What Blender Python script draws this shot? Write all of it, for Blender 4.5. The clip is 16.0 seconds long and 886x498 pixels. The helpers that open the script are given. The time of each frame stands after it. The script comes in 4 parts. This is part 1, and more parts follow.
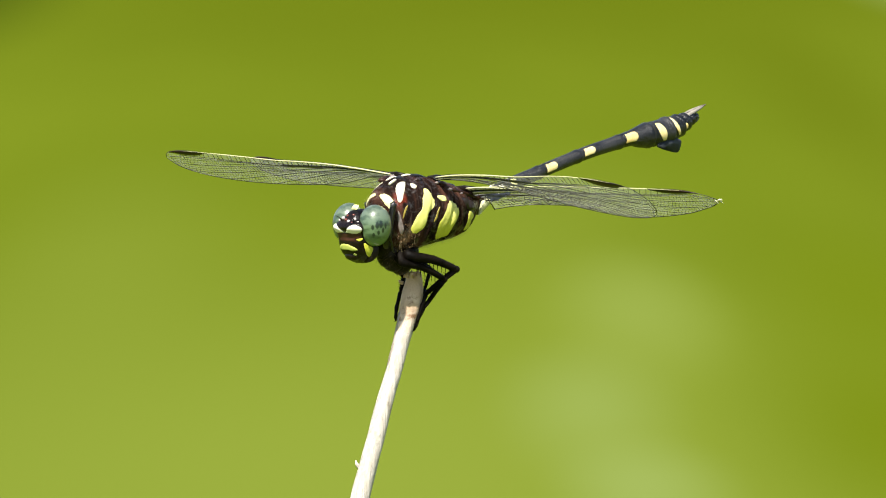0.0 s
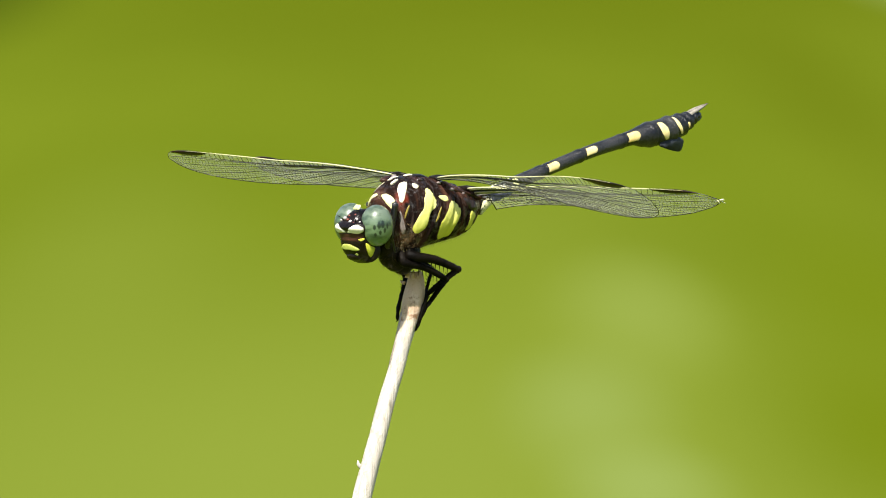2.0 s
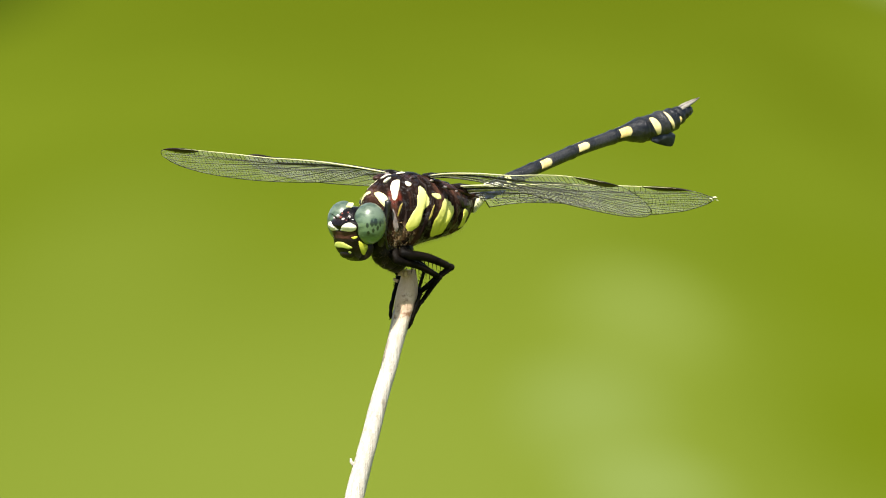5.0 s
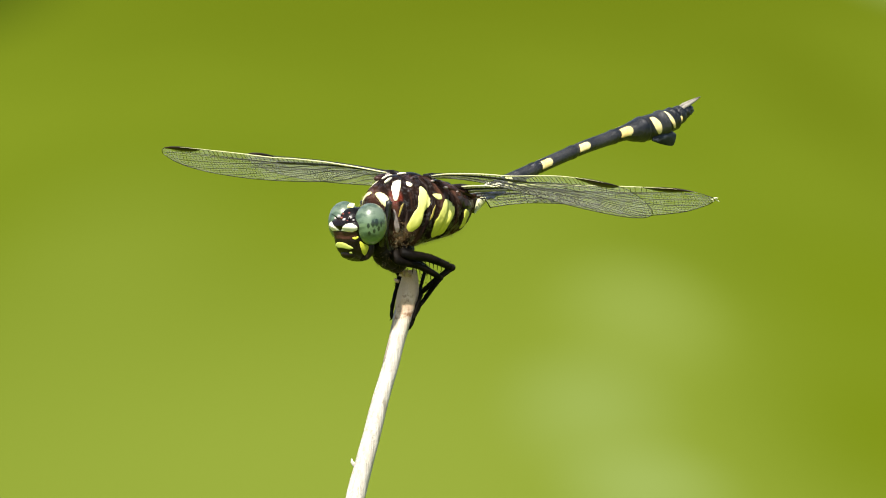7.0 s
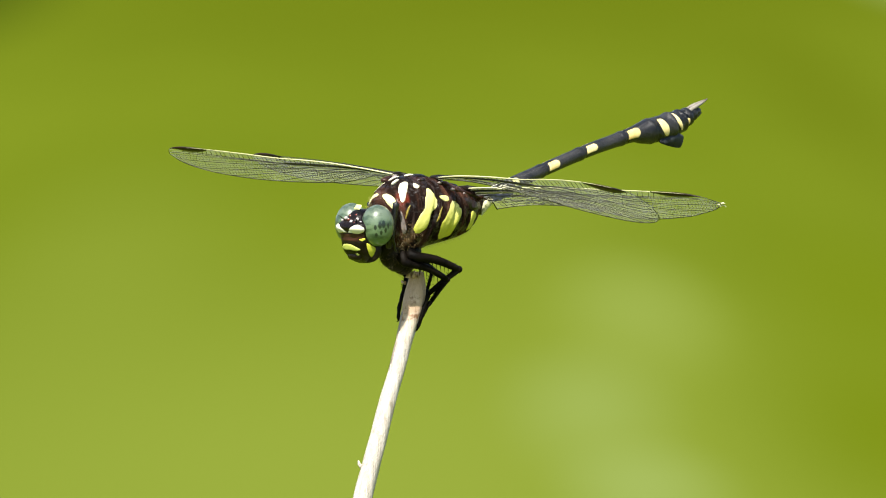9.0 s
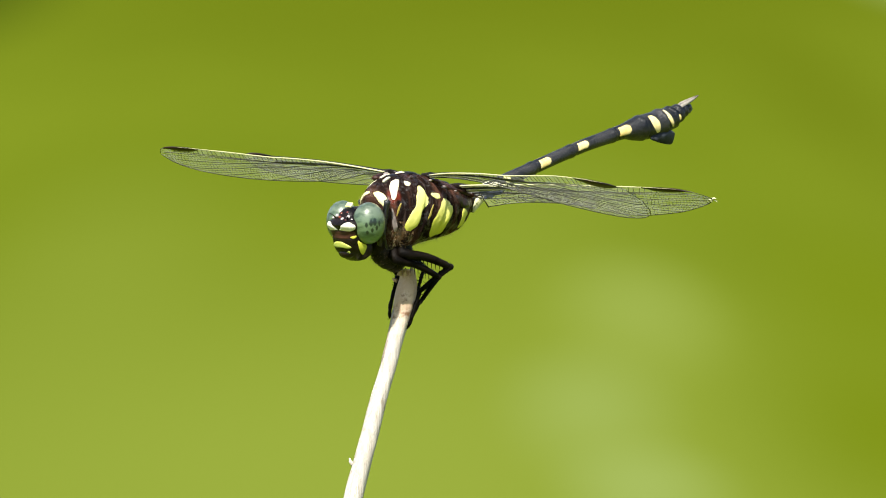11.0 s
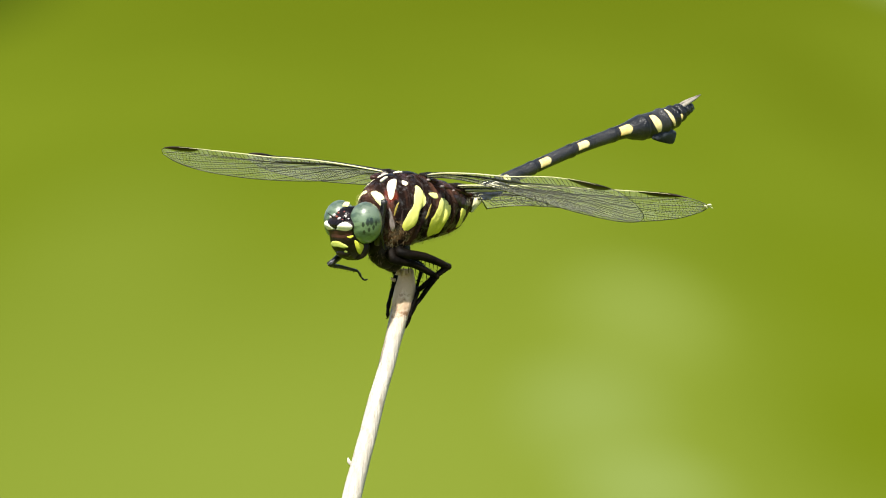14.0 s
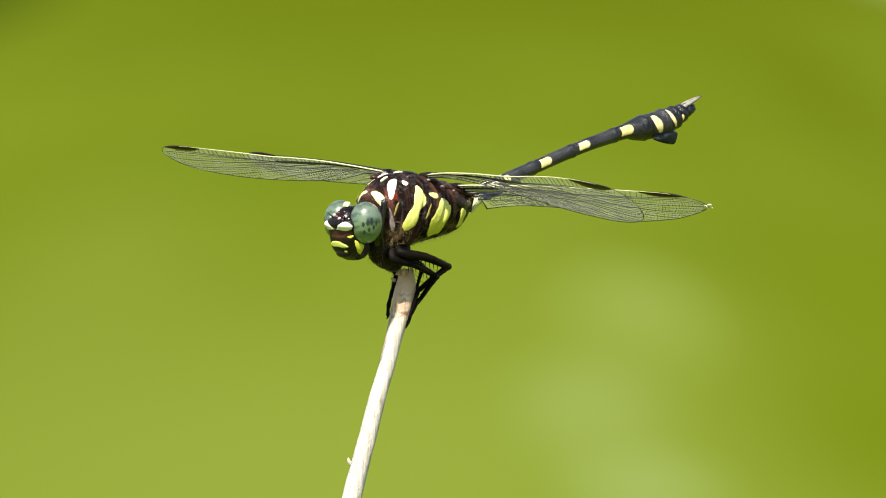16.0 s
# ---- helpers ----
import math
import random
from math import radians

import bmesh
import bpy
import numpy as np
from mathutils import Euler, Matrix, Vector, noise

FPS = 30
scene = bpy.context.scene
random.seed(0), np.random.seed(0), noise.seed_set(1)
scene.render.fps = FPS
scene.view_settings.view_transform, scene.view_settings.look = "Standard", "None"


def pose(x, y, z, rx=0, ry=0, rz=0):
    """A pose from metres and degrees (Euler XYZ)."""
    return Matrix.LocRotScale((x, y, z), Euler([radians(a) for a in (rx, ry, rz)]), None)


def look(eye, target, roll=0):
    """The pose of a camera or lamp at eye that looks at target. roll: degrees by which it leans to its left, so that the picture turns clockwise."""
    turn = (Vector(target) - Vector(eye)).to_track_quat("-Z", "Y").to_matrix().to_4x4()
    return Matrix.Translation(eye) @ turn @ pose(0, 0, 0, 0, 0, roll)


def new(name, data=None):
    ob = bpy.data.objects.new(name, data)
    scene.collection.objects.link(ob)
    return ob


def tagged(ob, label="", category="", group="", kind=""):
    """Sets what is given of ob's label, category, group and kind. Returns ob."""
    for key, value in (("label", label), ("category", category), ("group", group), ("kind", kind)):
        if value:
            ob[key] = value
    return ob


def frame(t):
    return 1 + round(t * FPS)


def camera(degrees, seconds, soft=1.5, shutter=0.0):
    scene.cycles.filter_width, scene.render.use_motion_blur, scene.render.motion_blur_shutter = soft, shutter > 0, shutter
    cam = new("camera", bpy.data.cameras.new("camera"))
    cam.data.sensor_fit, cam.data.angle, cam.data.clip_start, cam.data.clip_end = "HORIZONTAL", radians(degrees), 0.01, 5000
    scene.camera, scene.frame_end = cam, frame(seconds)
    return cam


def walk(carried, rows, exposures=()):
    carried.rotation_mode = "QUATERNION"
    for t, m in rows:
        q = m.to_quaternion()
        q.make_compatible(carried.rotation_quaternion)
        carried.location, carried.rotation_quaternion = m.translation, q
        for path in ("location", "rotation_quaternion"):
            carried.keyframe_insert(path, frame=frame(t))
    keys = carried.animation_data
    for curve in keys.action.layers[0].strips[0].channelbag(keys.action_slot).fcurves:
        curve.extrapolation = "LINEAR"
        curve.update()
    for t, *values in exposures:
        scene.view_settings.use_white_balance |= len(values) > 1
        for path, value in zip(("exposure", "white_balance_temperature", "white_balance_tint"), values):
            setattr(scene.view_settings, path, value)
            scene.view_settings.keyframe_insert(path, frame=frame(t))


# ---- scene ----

MM = 0.001
SECONDS = 16.0

# ---- camera: a long lens on a tripod, about 1.2 m from the insect ----
PERCH = Vector((0, 0, 0.60))          # middle of the insect's thorax
cam = camera(6.0, SECONDS, soft=1.05)
TILT = radians(4.0)
RIGHT = Vector((1, 0, 0))
UP = Vector((0, math.sin(TILT), math.cos(TILT)))
BACK = Vector((0, -math.cos(TILT), math.sin(TILT)))
AIM = PERCH + RIGHT * 1.524 * MM - UP * 4.893 * MM
STAND = look(AIM + BACK * 1.2, AIM)
walk(cam, [(0, STAND), (SECONDS, STAND)], exposures=[(0, 1.0), (SECONDS, 1.0)])

# ---- light: hazy high sun behind the camera, open sky ----
SUN_UP, SUN_SIDE = 57, -16
world = bpy.data.worlds.new("sky")
scene.world = world
world.use_nodes = True
wn = world.node_tree.nodes
sky = wn.new("ShaderNodeTexSky")
sky.sky_type, sky.sun_disc = "NISHITA", False
sky.sun_elevation, sky.sun_rotation = radians(SUN_UP), radians(180 - SUN_SIDE)
world.node_tree.links.new(sky.outputs["Color"], wn["Background"].inputs["Color"])
wn["Background"].inputs["Strength"].default_value = 0.085
lamp = bpy.data.lights.new("sun", "SUN")
lamp.energy, lamp.angle, lamp.color = 4.7, radians(1.6), (1.0, 0.96, 0.88)
sun = new("sun", lamp)
sun.matrix_world = look((math.sin(radians(SUN_SIDE)) * 5, -math.cos(radians(SUN_SIDE)) * 5, 5 * math.tan(radians(SUN_UP))), (0, 0, 0))


# ---- materials ----
class Nodes:
    """A short way to write node materials."""

    def __init__(self, name):
        self.mat = bpy.data.materials.new(name)
        self.mat.use_nodes = True
        self.nodes, self.links = self.mat.node_tree.nodes, self.mat.node_tree.links
        self.bsdf, self.out = self.nodes["Principled BSDF"], self.nodes["Material Output"]

    def node(self, kind, values=(), **settings):
        n = self.nodes.new("ShaderNode" + kind)
        for key, value in settings.items():
            setattr(n, key, value)
        for key, value in dict(values).items():
            self.put(n.inputs[key], value)
        return n

    def put(self, socket, value):
        if hasattr(value, "is_output"):
            self.links.new(value, socket)
        else:
            socket.default_value = value

    def coords(self):
        return self.node("TexCoord").outputs["Object"]

    def noise(self, scale, detail=4, rough=0.55, vector=None):
        return self.node("TexNoise", {"Vector": vector or self.coords(), "Scale": scale, "Detail": detail, "Roughness": rough}).outputs["Fac"]

    def ramp(self, fac, low, high):
        return self.node("MapRange", {"Value": fac, "From Min": low, "From Max": high}, interpolation_type="SMOOTHSTEP").outputs["Result"]

    def mix(self, fac, a, b, blend="MIX"):
        n = self.node("Mix", data_type="RGBA", blend_type=blend)
        self.put(n.inputs[0], fac)
        self.put(n.inputs[6], a)
        self.put(n.inputs[7], b)
        return n.outputs[2]

    def math(self, op, a, b=0.0):
        n = self.node("Math", operation=op)
        self.put(n.inputs[0], a)
        self.put(n.inputs[1], b)
        return n.outputs[0]

    def blob(self, centre, radius, vector=None):
        """1 in the middle of an ellipsoid, falling to 0 at its rim."""
        sub = self.node("VectorMath", {0: vector or self.coords(), 1: centre}, operation="SUBTRACT").outputs[0]
        div = self.node("VectorMath", {0: sub, 1: radius}, operation="DIVIDE").outputs[0]
        far = self.node("VectorMath", {0: div}, operation="LENGTH").outputs["Value"]
        return self.ramp(far, 1.0, 0.0)

    def bump(self, height, strength, distance):
        self.put(self.bsdf.inputs["Normal"], self.node("Bump", {"Height": height, "Strength": strength, "Distance": distance}).outputs[0])

    def done(self, colour, rough, **more):
        self.put(self.bsdf.inputs["Base Color"], colour)
        self.put(self.bsdf.inputs["Roughness"], rough)
        for key, value in more.items():
            self.put(self.bsdf.inputs[key.replace("_", " ")], value)
        return self.mat


def rgb(r, g, b):
    return (r, g, b, 1)


def chitin(name, dark, light, grain=900, rough=(0.28, 0.5), coat=0.0, bump=0.25, gloss=0.25, deep=0.12):
    """Insect shell: mottled at two scales, pitted."""
    m = Nodes(name)
    wide, fine = m.noise(grain * 0.25, 3), m.noise(grain * 2.2, 4, 0.7)
    tone = m.math("ADD", m.math("MULTIPLY", wide, 0.65), m.math("MULTIPLY", fine, 0.35))
    colour = m.mix(m.ramp(tone, 0.36, 0.66), dark, light)
    m.bump(fine, min(bump, 1.0), deep * MM)
    r = m.node("MapRange", {"Value": wide, "To Min": rough[0], "To Max": rough[1]}).outputs["Result"]
    return m.done(colour, r, Specular_IOR_Level=gloss, Coat_Weight=coat, Coat_Roughness=0.2)


def thorax_material():
    """Brown-black shell with slanting tones that follow the plates of the flank, maroon beside the front streaks."""
    m = Nodes("thorax_shell")
    slant = m.node("Mapping", {"Vector": m.coords(), "Rotation": (0, radians(-32), 0), "Scale": (420, 160, 70)}).outputs[0]
    bands = m.noise(1.0, 3, 0.5, slant)
    fine = m.noise(1600, 5, 0.7)
    colour = m.mix(m.ramp(m.math("ADD", bands, m.math("MULTIPLY", m.math("SUBTRACT", fine, 0.5), 0.25)), 0.42, 0.68), rgb(0.0115, 0.0070, 0.0058), rgb(0.070, 0.032, 0.021))
    colour = m.mix(m.math("MULTIPLY", m.ramp(m.noise(2.2, 4, 0.6, slant), 0.52, 0.70), 0.5), colour, rgb(0.060, 0.021, 0.013))
    colour = m.mix(m.math("MULTIPLY", m.ramp(m.noise(3.1, 5, 0.7, slant), 0.52, 0.72), 0.42), colour, rgb(0.125, 0.085, 0.070))
    tawny = m.ramp(m.noise(1000, 4, 0.65), 0.42, 0.64)
    for side in (1, -1):
        red = m.ramp(m.blob((8.8 * MM, side * 3.1 * MM, 2.7 * MM), (1.5 * MM, 2.2 * MM, 2.3 * MM)), 0.1, 0.7)
        colour = m.mix(m.math("MULTIPLY", red, m.ramp(m.noise(700, 3, 0.6), 0.36, 0.6)), colour, rgb(0.135, 0.022, 0.011))
        near = m.ramp(m.blob((7.9 * MM, side * 4.2 * MM, -2.6 * MM), (2.4 * MM, 4 * MM, 3.0 * MM)), 0.1, 0.75)
        colour = m.mix(m.math("MULTIPLY", near, m.math("MULTIPLY", tawny, 0.75)), colour, rgb(0.16, 0.085, 0.040))
    m.bump(m.math("ADD", m.math("MULTIPLY", bands, 2.0), m.math("MULTIPLY", fine, 0.5)), 0.8, 0.0005)
    return m.done(colour, m.node("MapRange", {"Value": fine, "To Min": 0.2, "To Max": 0.6}).outputs["Result"], Specular_IOR_Level=m.math("MULTIPLY", m.ramp(m.noise(900, 4, 0.7), 0.46, 0.68), 0.7))


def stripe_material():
    """Yellow stripes of the flank, faintly clouded: lemon above, deeper lime-yellow towards the belly; top light and
    belly shade are put into the colour.
    """
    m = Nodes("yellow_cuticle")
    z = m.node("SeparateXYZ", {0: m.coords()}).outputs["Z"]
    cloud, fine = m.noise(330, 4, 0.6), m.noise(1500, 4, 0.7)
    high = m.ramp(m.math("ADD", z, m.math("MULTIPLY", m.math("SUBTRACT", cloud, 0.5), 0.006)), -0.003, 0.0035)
    # paler top and deeper underside carry painted-in light and shade
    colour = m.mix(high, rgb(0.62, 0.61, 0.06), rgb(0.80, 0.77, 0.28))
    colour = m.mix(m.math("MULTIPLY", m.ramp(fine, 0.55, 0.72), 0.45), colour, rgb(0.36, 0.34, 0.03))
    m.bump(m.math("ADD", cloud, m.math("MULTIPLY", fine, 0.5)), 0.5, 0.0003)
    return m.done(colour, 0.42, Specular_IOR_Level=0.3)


THORAX = thorax_material()
BLACK = chitin("black_shell", rgb(0.0028, 0.0022, 0.0020), rgb(0.026, 0.017, 0.0115), 1000, (0.28, 0.5), gloss=0.13)
ABDOMEN = chitin("slate_black_shell", rgb(0.0005, 0.0005, 0.0005), rgb(0.032, 0.030, 0.028), 1300, (0.24, 0.42), bump=0.8, gloss=0.55, deep=0.18)
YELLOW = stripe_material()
OCHRE = chitin("ochre_cuticle", rgb(0.16, 0.11, 0.02), rgb(0.46, 0.37, 0.07), 900, (0.35, 0.5), bump=0.5)
PALE = chitin("pale_yellow_cuticle", rgb(0.66, 0.60, 0.40), rgb(0.80, 0.75, 0.58), 800, (0.3, 0.5), bump=0.4)
WHITE = chitin("ivory_cuticle", rgb(0.78, 0.74, 0.54), rgb(0.86, 0.82, 0.64), 900, (0.3, 0.45), bump=0.3)
FACE = chitin("glossy_black_face", rgb(0.0022, 0.0016, 0.0014), rgb(0.016, 0.0085, 0.006), 900, (0.15, 0.42), bump=0.7, gloss=0.28)
BAND = chitin("cream_yellow_cuticle", rgb(0.66, 0.46, 0.12), rgb(0.86, 0.71, 0.34), 900, (0.4, 0.55), bump=0.2)
COLLAR = chitin("straw_yellow_cuticle", rgb(0.66, 0.62, 0.24), rgb(0.76, 0.72, 0.36), 500, (0.35, 0.5), bump=0.15)
LIME = chitin("lime_cuticle", rgb(0.42, 0.48, 0.07), rgb(0.58, 0.61, 0.16), 600, (0.35, 0.5), bump=0.15)
GREY = chitin("grey_membrane", rgb(0.07, 0.055, 0.040), rgb(0.30, 0.27, 0.22), 800, (0.5, 0.65))
LEG = chitin("black_leg", rgb(0.0006, 0.0005, 0.0004), rgb(0.0095, 0.0068, 0.0046), 1300, (0.4, 0.6), bump=0.8, gloss=0.06)
SHINY_LEG = chitin("glossy_black_leg", rgb(0.0010, 0.0010, 0.0010), rgb(0.018, 0.016, 0.014), 1800, (0.2, 0.45), bump=0.5, gloss=0.6)
HAIR = Nodes("pale_hair").done(rgb(0.34, 0.30, 0.10), 0.6)
FUZZ = Nodes("golden_brown_hair").done(rgb(0.24, 0.155, 0.065), 0.6)
VEIN = Nodes("wing_vein").done(rgb(0.010, 0.007, 0.005), 0.4)
COSTA = Nodes("yellow_costa").done(rgb(0.66, 0.62, 0.34), 0.4)
REAR = chitin("dark_grey_shell", rgb(0.006, 0.004, 0.004), rgb(0.038, 0.028, 0.027), 1100, (0.25, 0.4), gloss=0.4)
BROWN = chitin("brown_shell", rgb(0.014, 0.006, 0.0045), rgb(0.085, 0.032, 0.020), 900, (0.3, 0.5), bump=0.5)
ASHY = chitin("mauve_grey_shell", rgb(0.08, 0.058, 0.052), rgb(0.34, 0.28, 0.26), 1200, (0.4, 0.6), bump=0.6)
FLAP = chitin("blue_grey_flap", rgb(0.014, 0.016, 0.020), rgb(0.060, 0.066, 0.080), 700, (0.4, 0.55))
WAIST = chitin("waxy_waist", rgb(0.66, 0.64, 0.36), rgb(0.82, 0.80, 0.58), 300, (0.4, 0.6), bump=0.1)
STIGMA = chitin("brown_stigma", rgb(0.006, 0.0025, 0.002), rgb(0.028, 0.009, 0.005), 900, (0.35, 0.5))


def eye_material():
    m = Nodes("compound_eye")
    at = m.coords()
    z = m.node("SeparateXYZ", {0: at}).outputs["Z"]
    # greyer top: some of the sky's sheen is put into the colour
    top = m.ramp(m.math("ADD", z, m.math("MULTIPLY", m.noise(400, 2), 0.001)), -0.0004, 0.0032)
    colour = m.mix(top, rgb(0.115, 0.180, 0.085), rgb(0.120, 0.155, 0.108))
    rows = m.noise(1.0, 3, 0.6, m.node("Mapping", {"Vector": at, "Rotation": (radians(12), 0, 0), "Scale": (420, 420, 900)}).outputs[0])
    colour = m.mix(m.math("MULTIPLY", m.ramp(rows, 0.42, 0.62), 0.7), colour, rgb(0.012, 0.034, 0.014))
    # brighter green underside: light from below put into the colour
    colour = m.mix(m.math("MULTIPLY", m.ramp(z, -0.0012, -0.0025), 0.8), colour, rgb(0.11, 0.22, 0.075))
    # dark dashes in rows across the outer face of each eye
    for across, up, wide, tall in ((0.35, 0.15, 0.25, 0.64), (0.90, 0.35, 0.25, 0.70), (-0.30, -0.15, 0.22, 0.46), (0.55, -0.90, 0.23, 0.46), (1.18, -0.60, 0.24, 0.54), (1.55, 0.05, 0.20, 0.50), (-0.15, -1.15, 0.20, 0.36)):
        deep = math.sqrt(max(1 - (across / 2.35) ** 2 - (up / 2.95) ** 2, 0.05)) * 2.35
        x, y = 0.695 * deep - 0.719 * across, 0.719 * deep + 0.695 * across
        for side in (1, -1):
            dash = m.blob((x * MM, side * y * MM, up * MM), (wide * 1.6 * MM, wide * 1.6 * MM, tall * 1.4 * MM), at)
            colour = m.mix(m.math("MULTIPLY", m.ramp(m.math("ADD", dash, m.math("MULTIPLY", m.math("SUBTRACT", rows, 0.5), 0.9)), 0.10, 0.62), 0.92), colour, rgb(0.002, 0.009, 0.004))
    facets = m.node("TexVoronoi", {"Vector": at, "Scale": 9000}).outputs["Distance"]
    m.bump(facets, 0.08, 0.00004)
    return m.done(colour, 0.40, IOR=1.6, Specular_IOR_Level=0.36, Specular_Tint=rgb(0.95, 1.0, 0.90), Coat_Weight=0.8, Coat_Roughness=0.16)


EYE = eye_material()
OCELLUS = Nodes("ocellus").done(rgb(0.46, 0.41, 0.38), 0.1, Coat_Weight=1.0)
RUSTY = Nodes("rusty_knob").done(rgb(0.20, 0.045, 0.025), 0.15, Coat_Weight=1.0)


def membrane_material():
    m = Nodes("wing_membrane")
    clear = m.node("BsdfTransparent", {"Color": rgb(0.97, 0.97, 0.95)}).outputs[0]
    # pale patchy film, whitened to carry sun glints as well
    film = m.noise(300, 6, 0.72)
    m.done(rgb(0.86, 0.84, 0.68), 0.2)
    glow = m.node("BsdfTranslucent", {"Color": rgb(0.86, 0.84, 0.68)}).outputs[0]
    sheet = m.node("MixShader", {0: 0.5, 1: glow, 2: m.bsdf.outputs[0]}).outputs[0]
    m.bump(m.noise(900, 2), 0.3, 0.0002)
    fac = m.node("MapRange", {"Value": film, "From Min": 0.3, "From Max": 0.7, "To Min": 0.06, "To Max": 0.26}).outputs["Result"]
    far = m.node("VectorMath", {0: m.coords()}, operation="LENGTH").outputs["Value"]
    # denser film at the root: glints on the pleats put into it
    root = m.math("MULTIPLY", m.ramp(m.math("ADD", far, m.math("MULTIPLY", film, 0.008)), 0.014, 0.005), 0.08)
    fac = m.math("ADD", fac, root)
    mix = m.node("MixShader", {0: fac, 1: clear, 2: sheet})
    m.links.new(mix.outputs[0], m.out.inputs["Surface"])
    return m.mat


MEMBRANE = membrane_material()


def smoke_material():
    """Bluish film at the wing roots that lets light through."""
    m = Nodes("smoky_blue_membrane")
    streak = m.ramp(m.noise(1100, 4, 0.6), 0.36, 0.62)
    tint = m.mix(streak, rgb(0.006, 0.007, 0.030), rgb(0.085, 0.095, 0.21))
    m.done(tint, 0.35)
    glow = m.node("BsdfTranslucent", {"Color": tint}).outputs[0]
    sheet = m.node("MixShader", {0: 0.5, 1: glow, 2: m.bsdf.outputs[0]}).outputs[0]
    clear = m.node("BsdfTransparent").outputs[0]
    mix = m.node("MixShader", {0: m.node("MapRange", {"Value": m.noise(900, 3, 0.6), "From Min": 0.35, "From Max": 0.65, "To Min": 0.7, "To Max": 1.0}).outputs["Result"], 1: clear, 2: sheet})
    m.links.new(mix.outputs[0], m.out.inputs["Surface"])
    return m.mat


SMOKE = smoke_material()


def stem_material(name, dark, light, stain, end=None):
    """Dry fibrous stem; end: the height above which it is weathered brown-grey."""
    m = Nodes(name)
    at = m.coords()
    along = m.node("Mapping", {"Vector": at, "Scale": (1500, 1500, 60)}).outputs[0]
    fibre = m.noise(1.0, 5, 0.6, along)
    blot = m.noise(260, 5, 0.65, at)
    colour = m.mix(m.ramp(fibre, 0.3, 0.7), dark, light)
    colour = m.mix(m.math("MULTIPLY", m.ramp(blot, 0.60, 0.72), 0.55), colour, stain)
    crack = m.noise(1.0, 4, 0.7, m.node("Mapping", {"Vector": at, "Scale": (2600, 2600, 170)}).outputs[0])
    colour = m.mix(m.math("MULTIPLY", m.ramp(crack, 0.56, 0.68), 0.5), colour, stain)
    if end:
        z = m.node("SeparateXYZ", {0: at}).outputs["Z"]
        high = m.ramp(m.math("ADD", z, m.math("MULTIPLY", m.math("SUBTRACT", m.noise(220, 4), 0.5), 0.012)), end - 0.003, end + 0.003)
        # weathered tan, lightened to make up for the insect's shadow on it
        old = m.mix(m.ramp(blot, 0.42, 0.62), rgb(0.80, 0.63, 0.47), rgb(0.56, 0.38, 0.24))
        old = m.mix(m.ramp(m.noise(700, 4, 0.7), 0.55, 0.7), old, rgb(0.16, 0.07, 0.03))
        colour = m.mix(high, colour, old)
        # browner tip, lightened against the same shadow
        tip = m.ramp(m.math("ADD", z, m.math("MULTIPLY", m.math("SUBTRACT", m.noise(500, 4), 0.5), 0.006)), end + 0.0010, end + 0.0052)
        colour = m.mix(m.math("MULTIPLY", tip, 0.8), colour, rgb(0.58, 0.38, 0.235))
        scar = m.blob((0, 0, end + 0.0012), (10, 10, 0.0016), at)
        colour = m.mix(m.math("MULTIPLY", scar, m.ramp(m.noise(900, 4, 0.7), 0.42, 0.62)), colour, rgb(0.22, 0.10, 0.04))
    m.bump(m.math("SUBTRACT", m.math("ADD", fibre, blot), crack), 0.9, 0.0003)
    return m.done(colour, 0.7)


STEM = stem_material("dry_stem", rgb(0.46, 0.40, 0.33), rgb(0.64, 0.58, 0.50), rgb(0.31, 0.23, 0.145), 0.60 - 0.0155)
BARK = stem_material("grey_bark", rgb(0.24, 0.19, 0.14), rgb(0.46, 0.39, 0.31), rgb(0.13, 0.085, 0.05))


def meadow_material():
    """Short grass: wide soft drifts of deeper and paler green."""
    m = Nodes("meadow")
    at = m.coords()
    wide = m.noise(1.0, 2, 0.4, m.node("Mapping", {"Vector": at, "Scale": (1.6, 0.22, 1)}).outputs[0])
    colour = m.mix(m.ramp(wide, 0.25, 0.75), rgb(0.075, 0.102, 0.005), rgb(0.088, 0.117, 0.0066))
    for (x, y), (rx, ry), tone, amount in MEADOW_DRIFTS:
        colour = m.mix(m.math("MULTIPLY", m.blob((x, y, 0), (rx, ry, 50), at), amount), colour, rgb(*tone))
    return m.done(colour, 0.95, Specular_IOR_Level=0.0)


